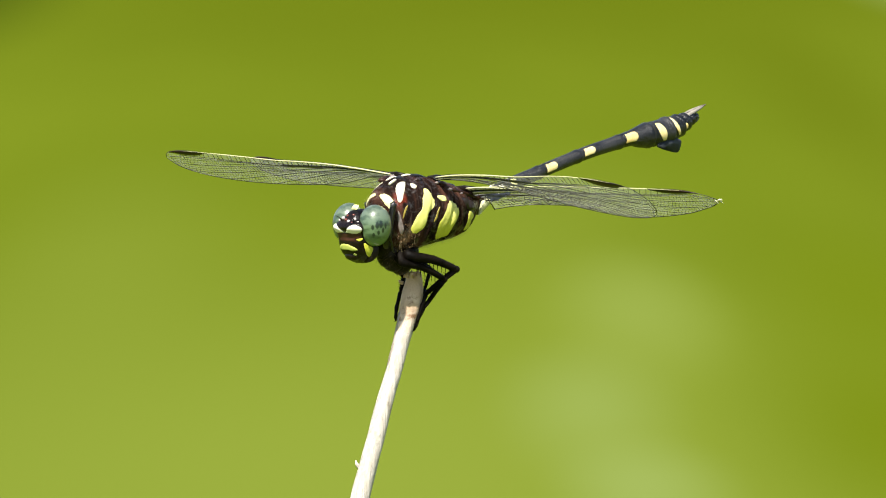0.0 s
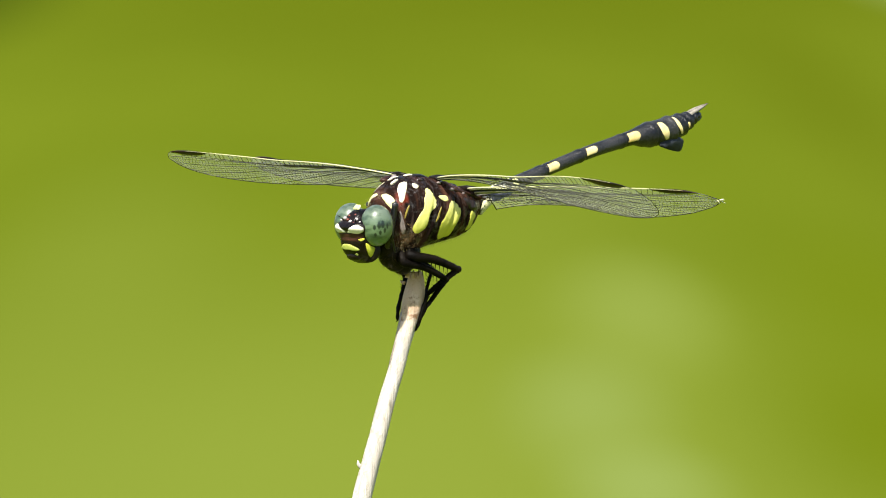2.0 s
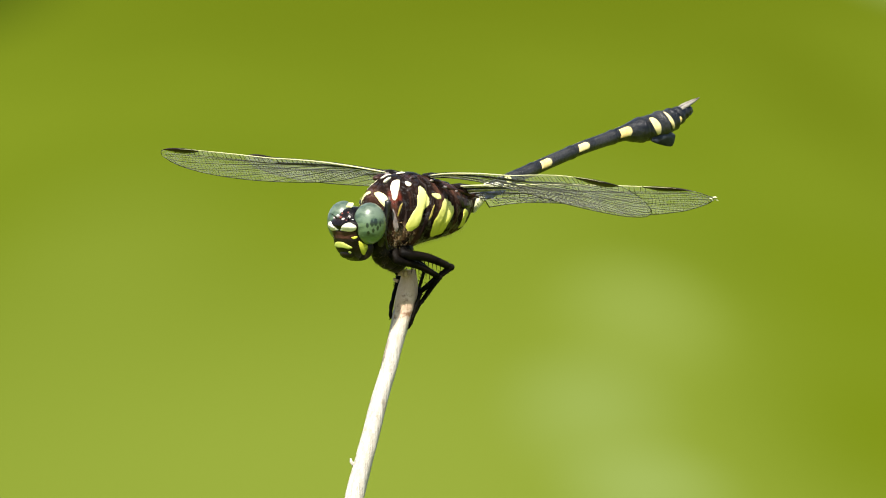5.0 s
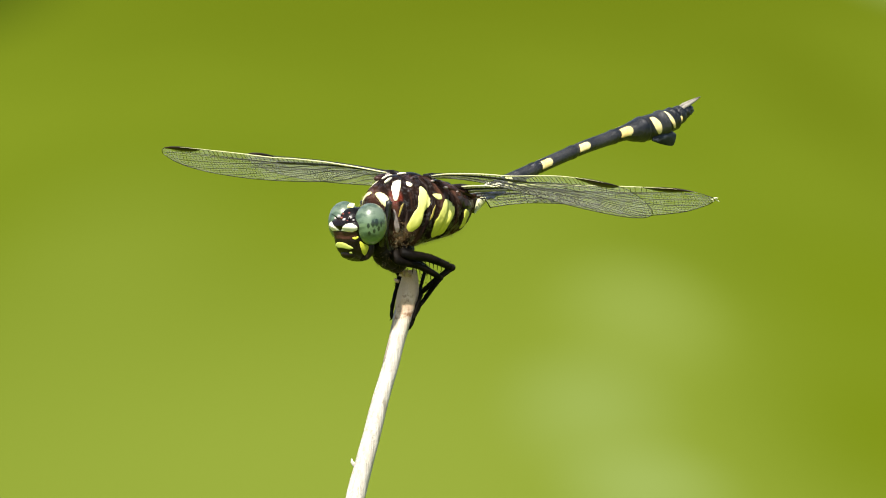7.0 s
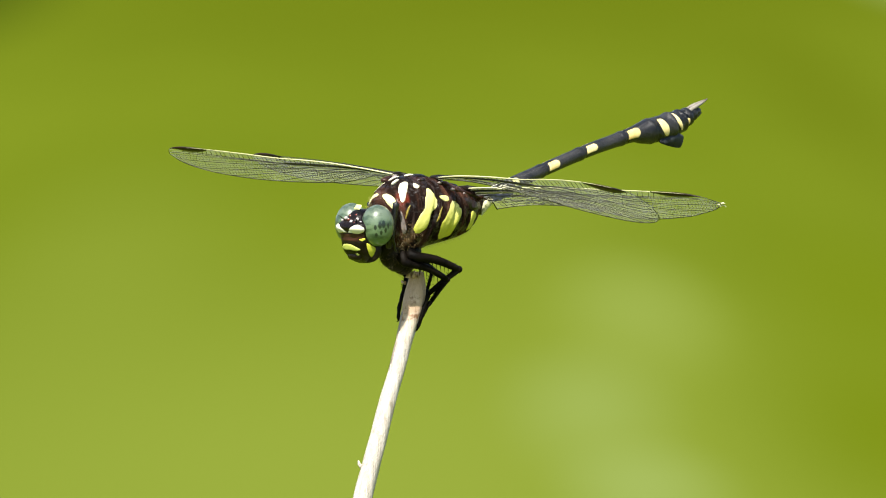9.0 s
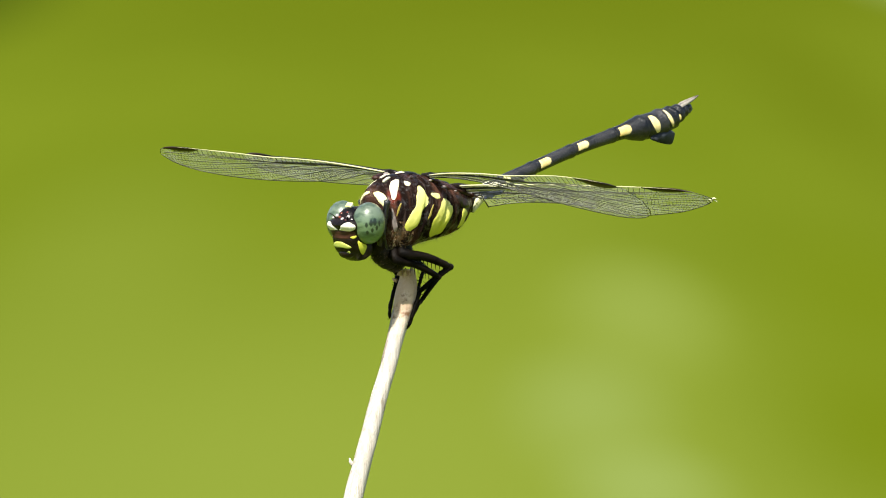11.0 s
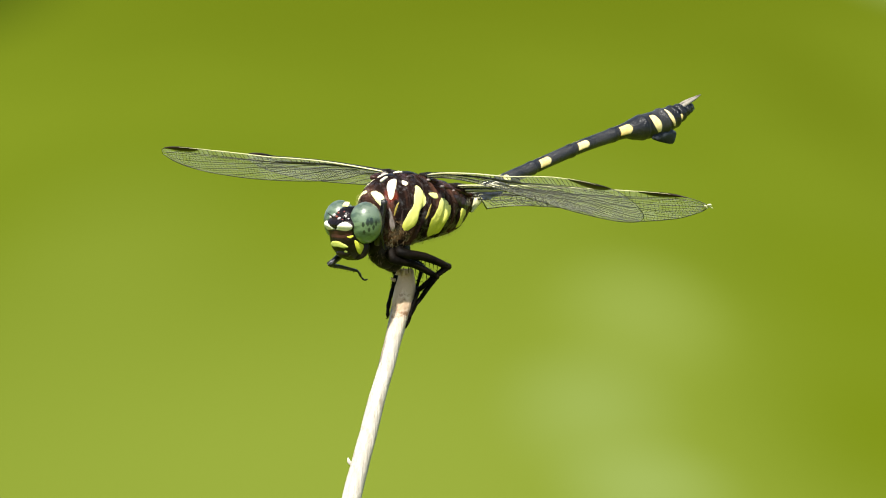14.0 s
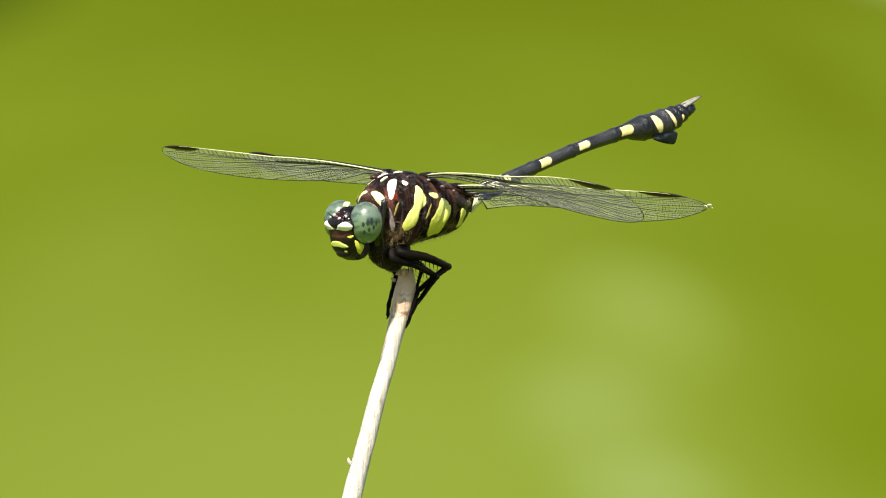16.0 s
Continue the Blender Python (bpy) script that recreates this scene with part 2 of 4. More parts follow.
# drifts of grass: middle, half size, colour, strength
PALE_GRASS, DEEP_GRASS, DRY_GRASS, LUSH_GRASS = (0.152, 0.195, 0.053), (0.063, 0.083, 0.003), (0.122, 0.155, 0.0195), (0.076, 0.103, 0.0034)
MEADOW_DRIFTS = (
    ((-0.10, 5.6), (1.0, 3.8), DRY_GRASS, 0.85),
    ((-0.38, 8.4), (0.24, 2.6), DRY_GRASS, 0.35),
    ((0.10, 9.0), (0.30, 2.4), DRY_GRASS, 0.3),
    ((0.20, 7.5), (0.15, 1.3), DRY_GRASS, 0.6),
    ((0.205, 7.6), (0.12, 1.2), PALE_GRASS, 0.25),
    ((0.135, 6.45), (0.11, 0.95), PALE_GRASS, 0.45),
    ((0.168, 5.7), (0.10, 0.6), PALE_GRASS, 0.6),
    ((0.25, 17.0), (2.4, 7.5), DEEP_GRASS, 0.9),
    ((0.96, 16.2), (0.20, 2.2), (0.102, 0.132, 0.025), 0.8),
    ((-1.0, 15.9), (0.36, 5.2), (0.032, 0.047, 0.0027), 0.95),
    ((0.40, 6.2), (0.20, 1.7), LUSH_GRASS, 0.95),
    ((0.46, 7.7), (0.20, 1.7), LUSH_GRASS, 0.8),
    ((0.59, 12.3), (0.16, 3.5), DEEP_GRASS, 0.5),
    ((0.64, 10.5), (0.24, 3.6), DEEP_GRASS, 0.4),
)
MEADOW = meadow_material()


# ---- building helpers ----
def mesh_of(name, verts, faces, smooth=True):
    me = bpy.data.meshes.new(name)
    me.from_pydata([tuple(v) for v in verts], [], faces)
    bm = bmesh.new()
    bm.from_mesh(me)
    bmesh.ops.recalc_face_normals(bm, faces=bm.faces)
    bm.to_mesh(me)
    bm.free()
    me.polygons.foreach_set("use_smooth", [smooth] * len(me.polygons))
    return me


def part(name, shape, material, parent=None, label="", at=None, smooth=True):
    """One mesh object under a thing or a part. shape: (verts, faces) in millimetres; at: its own place in its parent, in millimetres."""
    verts, faces = shape
    shift = Vector(at or (0, 0, 0))
    me = mesh_of(name, [(Vector(v) - shift) * MM for v in verts], faces, smooth)
    me.materials.append(material)
    ob = new(name, me)
    ob.parent = parent
    ob.location = shift * MM
    return tagged(ob, label)


def join(*shapes):
    verts, faces = [], []
    for v, f in shapes:
        n = len(verts)
        verts += list(v)
        faces += [tuple(i + n for i in face) for face in f]
    return verts, faces


def loft(rings, caps=True):
    """Closed rings of equal length, one after the other."""
    n, verts, faces = len(rings[0]), [], []
    for ring in rings:
        verts += [Vector(p) for p in ring]
    for k in range(len(rings) - 1):
        for i in range(n):
            j = (i + 1) % n
            faces.append((k * n + i, k * n + j, (k + 1) * n + j, (k + 1) * n + i))
    if caps:
        faces += [tuple(range(n))[::-1], tuple(range((len(rings) - 1) * n, len(rings) * n))]
    return verts, faces


def smooth_line(points, steps=4, closed=False):
    """A Catmull-Rom line through points (tuples of any length)."""
    pts = [np.array(p, float) for p in points]
    n, out = len(pts), []
    for i in range(n if closed else n - 1):
        a, b, c, d = (pts[(i + k) % n] if closed else pts[min(max(i + k, 0), n - 1)] for k in (-1, 0, 1, 2))
        for s in range(steps):
            t = s / steps
            out.append(0.5 * (2 * b + (c - a) * t + (2 * a - 5 * b + 4 * c - d) * t * t + (3 * b - a - 3 * c + d) * t ** 3))
    if not closed:
        out.append(pts[-1])
    return out


def tube(points, radii, sides=8, flat=1.0):
    """A tapered tube along points; flat squeezes it sideways."""
    pts = [Vector(p) for p in points]
    radii = list(radii) if hasattr(radii, "__len__") else [radii] * len(pts)
    rings, side = [], None
    for i, p in enumerate(pts):
        way = (pts[min(i + 1, len(pts) - 1)] - pts[max(i - 1, 0)]).normalized()
        if side is None:
            side = way.cross(Vector((0.13, 0.2, 1)) if abs(way.z) < 0.9 else Vector((1, 0.1, 0))).normalized()
        side = (side - way * side.dot(way)).normalized()
        up = side.cross(way)
        rings.append([p + (side * math.cos(a) * flat + up * math.sin(a)) * radii[i] for a in (2 * math.pi * k / sides for k in range(sides))])
    return loft(rings)


def ball(centre, radii, rows=16, cols=24):
    c = Vector(centre)
    rings = []
    for i in range(rows + 1):
        a = math.pi * (i + 0.02 * (i == 0) - 0.02 * (i == rows)) / rows
        rings.append([c + Vector((radii[0] * math.sin(a) * math.cos(b), radii[1] * math.sin(a) * math.sin(b), radii[2] * math.cos(a)))
                      for b in (2 * math.pi * k / cols for k in range(cols))])
    return loft(rings)


def patch(surface, outline, proud=0.10, rings=6, steps=4, grow=1.1):
    """A raised marking on surface(p, q): the outline in the surface's own (p, q), domed, its rim sunk into the shell."""
    line = smooth_line(outline, steps, closed=True)
    mid = sum(line) / len(line)
    line = [mid + (p - mid) * grow * (1 + 0.07 * noise.noise(Vector((p[0] * 2.3, p[1] * 0.16, proud * 40)))) for p in line]
    verts, faces, n = [], [], len(line)

    def lifted(pq, h):
        p, q = pq
        a = Vector(surface(p, q))
        du = Vector(surface(p + 0.05, q)) - Vector(surface(p - 0.05, q))
        dv = Vector(surface(p, q + 1.0)) - Vector(surface(p, q - 1.0))
        normal = du.cross(dv).normalized()
        if normal.dot(a - Vector(surface.core)) < 0:
            normal = -normal
        return a + normal * h

    for k in range(1, rings + 1):
        r = k / rings
        for pq in line:
            verts.append(lifted(mid + (pq - mid) * r, proud * (1 - r ** 6) - 0.04 * (k == rings) + 0.01))
    verts.append(lifted(mid, proud + 0.01))
    last = len(verts) - 1
    for i in range(n):
        faces.append((last, i, (i + 1) % n))
        for k in range(rings - 1):
            a, b = k * n + i, k * n + (i + 1) % n
            faces.append((a, a + n, b + n, b))
    return verts, faces


def table(rows, at):
    """Interpolates rows of (key, value, ...) smoothly by key."""
    keys = [r[0] for r in rows]
    out = []
    for c in range(1, len(rows[0])):
        vals = [r[c] for r in rows]
        i = int(np.clip(np.searchsorted(keys, at) - 1, 0, len(keys) - 2))
        t = min(max((at - keys[i]) / (keys[i + 1] - keys[i]), 0), 1)
        lo, hi = max(i - 1, 0), min(i + 2, len(keys) - 1)
        h = keys[i + 1] - keys[i]
        m0 = (vals[i + 1] - vals[lo]) / (keys[i + 1] - keys[lo]) * h
        m1 = (vals[hi] - vals[i]) / (keys[hi] - keys[i]) * h
        out.append((2 * t ** 3 - 3 * t * t + 1) * vals[i] + (t ** 3 - 2 * t * t + t) * m0 + (3 * t * t - 2 * t ** 3) * vals[i + 1] + (t ** 3 - t * t) * m1)
    return out


# ---- ground ----
def build_ground():
    size, cells = 3000.0, 24
    verts, faces = [], []
    for i in range(cells + 1):
        for j in range(cells + 1):
            u, v = (2 * i / cells - 1), (2 * j / cells - 1)
            x, y = size * u * abs(u) ** 3, size * v * abs(v) ** 3
            verts.append(Vector((x, y, 0.0)) / MM)
    for i in range(cells):
        for j in range(cells):
            a = i * (cells + 1) + j
            faces.append((a, a + cells + 1, a + cells + 2, a + 1))
    tagged(part("ground", (verts, faces), MEADOW), "sunlit green meadow of short grass, far behind the perch", "meadow", kind="structure")


build_ground()

# ---- the insect's own space: x ahead, y to its left, z up, in millimetres, from the middle of its thorax ----
HEADING = 46
BODY = Matrix.Translation(PERCH) @ pose(0, 0, 0, 0, 0, 270 - HEADING)


def build_stem():
    """Dry plant stem, broken off at its top, with the base in the ground."""
    # middle line in the insect's space, with radii
    rows = [(8.0, 3.15, 0.95), (9.6, 3.25, 1.25), (11.0, 3.5, 1.46), (12.5, 3.9, 1.52), (14.2, 4.4, 1.42), (17.4, 5.6, 1.17), (21.3, 6.98, 1.18), (25.2, 8.57, 1.19),
            (33.1, 11.5, 1.27), (39.5, 13.85, 1.33), (55, 19.2, 1.5), (80, 28, 1.55), (120, 42.5, 1.6), (180, 65, 1.7), (260, 96, 1.9), (420, 165, 2.2), (596, 249, 2.6), (606, 254, 2.7)]
    depths = list(np.linspace(8, 48, 90)) + list(np.linspace(49, 130, 50)) + list(np.linspace(135, 606, 70))
    pts = []
    for d in depths:
        x, r = table(rows, d)
        pts.append((x, -d, r))
    base = BODY @ (Vector((250, 0, -600)) * MM)
    stem = new("plant_stem")
    stem.location = (base.x, base.y, 0)
    tagged(stem, "bleached dry plant stem broken off at its weathered top", "stem")

    def space(shape):
        v, f = shape
        return [(BODY @ (Vector(p) * MM) - stem.location) / MM for p in v], f

    def length(a, b, wob):
        rings = []
        for k, (x, z, r) in enumerate(pts[a:b]):
            p, way = Vector((x, 0, z)), (Vector((pts[min(a + k + 1, len(pts) - 1)][0], 0, pts[min(a + k + 1, len(pts) - 1)][1])) - Vector((pts[max(a + k - 1, 0)][0], 0, pts[max(a + k - 1, 0)][1]))).normalized()
            side = Vector((0, 1, 0))
            out = side.cross(way)
            ring = []
            for i in range(20):
                t = 2 * math.pi * i / 20
                n = noise.noise(Vector((math.cos(t) * 1.2, math.sin(t) * 1.2, z * 0.25)))
                ring.append(p + (side * math.cos(t) + out * math.sin(t)) * r * (1 + wob * n))
            rings.append(ring)
        return loft(rings)

    part("stalk", space(length(0, len(pts), 0.08)), STEM, stem)
    splinter = [tube([Vector((3.8, 0, -8.8)) + Vector((0.9 * math.cos(t), 0.9 * math.sin(t), 0)), Vector((3.7, 0, -7.9 + 0.35 * math.sin(3 * t))) + Vector((0.95 * math.cos(t), 0.95 * math.sin(t), 0))], (0.32, 0.08), 6) for t in np.linspace(0, 5.6, 8)]
    for shape in splinter:
        part("splinter", space(shape), STEM, stem)
    # strip of bark that clings to one flank
    rings = []
    for x, z, r, lift in ((4.4, -14.0, 1.40, 0.0), (5.05, -16.0, 1.26, 0.05), (5.68, -17.8, 1.16, 0.06), (6.48, -20.0, 1.16, 0.05), (7.2, -22.0, 1.17, 0.0)):
        ring = []
        for i in range(7):
            t = radians(-112 + 17 * i)
            ring.append(Vector((x, 0, z)) + (Vector((0.95, 0, 0.3)) * math.cos(t) + Vector((0, 1, 0)) * math.sin(t)) * (r + 0.02 + lift))
        for i in range(6, -1, -1):
            t = radians(-112 + 17 * i)
            ring.append(Vector((x, 0, z)) + (Vector((0.95, 0, 0.3)) * math.cos(t) + Vector((0, 1, 0)) * math.sin(t)) * (r - 0.15))
        rings.append(ring)
    part("bark_strip", space(loft(rings)), BARK, stem, "peeling grey bark strip")
    part("thorn", space(tube([(4.2, -1.3, -9.6), (4.35, -1.75, -9.5), (4.4, -1.95, -9.2)], (0.3, 0.2, 0.05), 6)), STEM, stem, "tiny thorn")
    part("bud", space(tube([(12.1, -0.9, -35.5), (12.7, -1.35, -35.3), (13.0, -1.6, -34.8), (13.05, -1.65, -34.3)], (0.42, 0.34, 0.24, 0.08), 8)), STEM, stem, "small pale side bud")
    return stem


STEM_THING = build_stem()

fly = new("dragonfly")
fly.matrix_world = BODY
tagged(fly, "black and yellow banded dragonfly with grey-green eyes perched on a stem", "dragonfly")

# ---- thorax ----
THORAX_ROWS = [(-9.4, 1.8, 0.8, 0.4), (-8.4, 2.35, -0.3, 1.2), (-6.4, 3.2, -2.0, 2.75), (-4, 3.85, -3.2, 4.2), (-1, 4.85, -3.8, 4.7), (2, 5.5, -4.3, 4.8),
               (5, 5.8, -5.0, 4.6), (7.5, 5.3, -5.4, 4.0), (9.2, 4.4, -4.0, 3.3), (10.4, 3.2, -1.5, 2.3), (11.2, 2.6, 1.4, 0.7)]


def thorax_surface(x, q):
    top, bottom, wide = table(THORAX_ROWS, x)
    mid = (top + bottom) / 2 + 0.3
    c, s = math.cos(radians(q)), math.sin(radians(q))
    z = mid + (top - mid if c > 0 else mid - bottom) * math.copysign(abs(c) ** 0.9, c)
    groove = 0.0
    for x0, lean in ((4.2, 1.2), (0.0, 1.2), (-3.2, 1.0)):      # sutures between the plates of the flank
        groove += 0.13 * math.exp(-((x - x0 - lean * (abs(q) - 90) / 40) / 0.35) ** 2)
    grain = 0.07 * noise.noise(Vector((x * 0.55 - z * 0.35, 3 * s, z * 0.18)) * 1.7) + 0.04 * noise.noise(Vector((x, 4 * s, z)) * 1.6)
    return x, wide * math.copysign(abs(s) ** 0.9, s) * (1 - groove * abs(s) * 0.55 + grain * 0.35), z + grain * c


thorax_surface.core = (0, 0, 0.5)


def build_thorax():
    fixed = [[thorax_surface(x, q if q <= 180 else q - 360) for q in range(0, 360, 4)] for x in np.linspace(-9.4, 11.2, 110)]
    thorax = part("thorax", loft(fixed), THORAX, fly, "glossy maroon-black thorax with yellow stripes")
    marks = {
        "broad": [(4.6, 50), (3.75, 66), (3.6, 84), (4.9, 92), (5.1, 104), (5.95, 112), (7.1, 112), (7.5, 104), (6.85, 92), (5.95, 84), (5.5, 66)],
        "rear": [(0.4, 73), (-1.0, 86), (-0.9, 104), (-0.25, 120), (0.0, 140), (2.3, 140), (2.8, 114), (2.3, 102), (1.6, 90), (1.0, 78)],
        "last": [(-3.6, 90), (-4.95, 100), (-4.35, 112), (-4.4, 132), (-3.3, 134), (-3.3, 108)],
        "upper": [(2.9, 66), (1.5, 66), (1.35, 74), (2.0, 76), (2.65, 72)],
        "thin": [(8.0, 73), (8.3, 82), (8.62, 92), (8.8, 92), (8.45, 78)],
        "sliver": [(2.75, 84), (3.1, 96), (3.75, 104), (3.5, 95)],
    }
    pale = {
        "streak": [(7.95, 21), (6.95, 26), (7.9, 46), (8.8, 65), (9.2, 61), (8.9, 36)],
        "collar": [(10.3, 8), (9.95, 28), (9.7, 68), (10.15, 88), (10.65, 66), (10.65, 26)],
        "dot": [(6.25, 33), (5.7, 42), (6.2, 47), (6.65, 42)],
    }
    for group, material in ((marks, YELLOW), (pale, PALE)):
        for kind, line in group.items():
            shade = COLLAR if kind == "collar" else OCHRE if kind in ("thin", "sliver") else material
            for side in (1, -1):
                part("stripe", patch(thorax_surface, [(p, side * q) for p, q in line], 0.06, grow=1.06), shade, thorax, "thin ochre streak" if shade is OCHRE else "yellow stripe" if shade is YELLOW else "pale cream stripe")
    # plates between the wing roots
    for x, z, rx in ((6.3, 5.3, 1.2), (3.4, 5.6, 1.5), (0.2, 4.9, 1.3), (-2.8, 4.05, 1.4)):
        part("back_plate", ball((x, 0, z - 0.15), (rx, 1.6, 0.5), 10, 16), BLACK, thorax, "dark back plate")
    for x, y, z, r in ((7.2, -2.0, 5.1, 0.8), (6.3, -2.4, 5.3, 0.7), (4.6, 2.2, 5.2, 0.6), (0.6, 2.9, 4.5, 0.7), (-1.2, 3.2, 3.8, 0.6), (-4.8, 2.9, 2.9, 0.6), (-6.6, 2.7, 2.2, 0.6)):
        part("root_knob", ball((x, y, z), (r * 1.3, r * 0.8, r * 0.6), 8, 12), BROWN if y < 0 else THORAX, thorax, "dark knob at the wing root")
    for line, wide in (([(7.5, -1.3, 4.95), (6.9, -0.9, 5.3), (6.2, -0.5, 5.55)], 0.36), ([(5.7, 0.0, 5.66), (5.1, 0.3, 5.76), (4.5, 0.6, 5.8)], 0.3), ([(9.0, 0.9, 4.7), (8.3, 0.9, 5.05), (7.5, 0.8, 5.3)], 0.3)):
        path = smooth_line(line, 4)
        part("pale_ridge", tube(path, [wide * (0.3 + 0.6 * math.sin(math.pi * (i + 0.5) / len(path)) + 0.3 * noise.noise(Vector((i * 0.9, wide * 9, 0.3)))) for i in range(len(path))], 8, 0.7), PALE, thorax, "pale ridge beside the wing root")
    for x, y, z, r in ((-0.2, 3.75, 3.75, 0.34), (1.8, 3.2, 4.75, 0.28), (-2.6, 3.6, 3.05, 0.24), (6.0, -1.6, 5.6, 0.35)):
        part("pale_sclerite", ball((x, y, z), (r * 1.4, r * 0.8, r * 0.7), 8, 12), ASHY, thorax, "small pale plate at the wing root")
    for side in (1, -1):
        part("rear_plate", patch(thorax_surface, [(-2.2, side * 68), (-3.6, side * 64), (-5.4, side * 76), (-5.6, side * 90), (-4.4, side * 90), (-3.0, side * 84)], 0.22), REAR, thorax, "glossy dark-brown rounded rear plate")
        part("wing_hinge", tube(smooth_line([(0.6, side * 3.3, 4.1), (-1.8, side * 3.4, 3.4), (-4.8, side * 3.1, 2.7), (-8.3, side * 2.7, 1.8)], 4), [0.55 - 0.04 * k for k in range(13)], 10, 0.8), BROWN, thorax, "maroon-brown ridge under the wing hinge")
    for side in (1, -1):
        part("flank_plate", patch(thorax_surface, [(9.4, side * 84), (8.85, side * 98), (8.5, side * 112), (8.8, side * 120), (9.3, side * 108)], 0.05), ASHY, thorax, "mauve-grey lower flank plate")
    return thorax


build_thorax()


def build_hair(name, material, label, count, inside, longest, thick, seed):
    """Short down on the parts of the thorax that inside(x, q) names."""
    rng = random.Random(seed)
    shapes = []
    while len(shapes) < count:
        x, q = rng.uniform(-7, 10.9), rng.uniform(-180, 180)
        if not inside(x, abs(q)):
            continue
        p = Vector(thorax_surface(x, q))
        n = (p - Vector((x * 0.7, 0, 0.4))).normalized()
        way = (n + Vector((rng.uniform(-0.5, 0.5), rng.uniform(-0.5, 0.5), rng.uniform(-0.6, 0.2)))).normalized()
        size = rng.uniform(0.4, 1.0) * longest
        side = way.cross(Vector((0.3, 0.5, 0.8))).normalized() * thick
        shapes.append(([p - side, p + side, p + way * size], [(0, 1, 2)]))
    tagged(part(name, join(*shapes), material, fly, label, smooth=False), kind="stuff")


build_hair("down", HAIR, "fine pale yellow down", 1700, lambda x, q: q > 140 or x > 10.0, 0.75, 0.007, 5)
build_hair("fuzz", FUZZ, "golden-brown fuzz", 520, lambda x, q: 5.9 < x < 9.9 and q > 94 + 9 * abs(x - 8.2), 0.6, 0.011, 6)

# ---- abdomen ----
ABDOMEN_ROWS = [(0, -8.6, 1.6, 2.1, 1.9), (2, -10.4, 1.95, 1.25, 1.5), (5, -13.2, 2.75, 0.95, 1.15), (8, -16, 3.72, 0.96, 1.0), (13, -20.8, 4.97, 0.96, 0.95),
                (18, -25.6, 6.24, 0.95, 0.94), (24, -31.4, 7.7, 0.95, 0.95), (29, -36.3, 8.7, 1.0, 1.0), (33, -40, 9.43, 1.15, 1.15), (34.8, -41.75, 9.57, 1.58, 1.52), (36.5, -43.4, 9.75, 1.80, 1.74),
                (39.5, -46.2, 10.1, 1.88, 1.78), (42, -48.6, 10.6, 1.79, 1.66), (44.5, -50.6, 11.25, 1.38, 1.28), (46.5, -52.3, 11.87, 0.9, 0.86), (48.5, -53.8, 12.3, 0.45, 0.42)]
HINGE = Vector((-8.6, 0, 1.6))


def abdomen_ring(s, grow=0.0, count=28, span=(0, 360)):
    x, z, h, w = table(ABDOMEN_ROWS, s)
    x2, z2, _, _ = table(ABDOMEN_ROWS, s + 0.1)
    x1, z1, _, _ = table(ABDOMEN_ROWS, s - 0.1)
    way = Vector((x2 - x1, 0, z2 - z1)).normalized()
    up = Vector((0, 1, 0)).cross(way)
    if up.z < 0:
        up = -up
    ring = []
    for i in range(count):
        a = radians(span[0] + (span[1] - span[0]) * i / (count if span[1] - span[0] == 360 else max(count - 1, 1)))
        ring.append(Vector((x, 0, z)) + up * math.cos(a) * (h + grow) + Vector((0, 1, 0)) * math.sin(a) * (w + grow))
    return ring


SEAMS = (7.6, 14.2, 22.3, 30.9, 37.0, 41.4, 44.2, 46.0, 47.4)


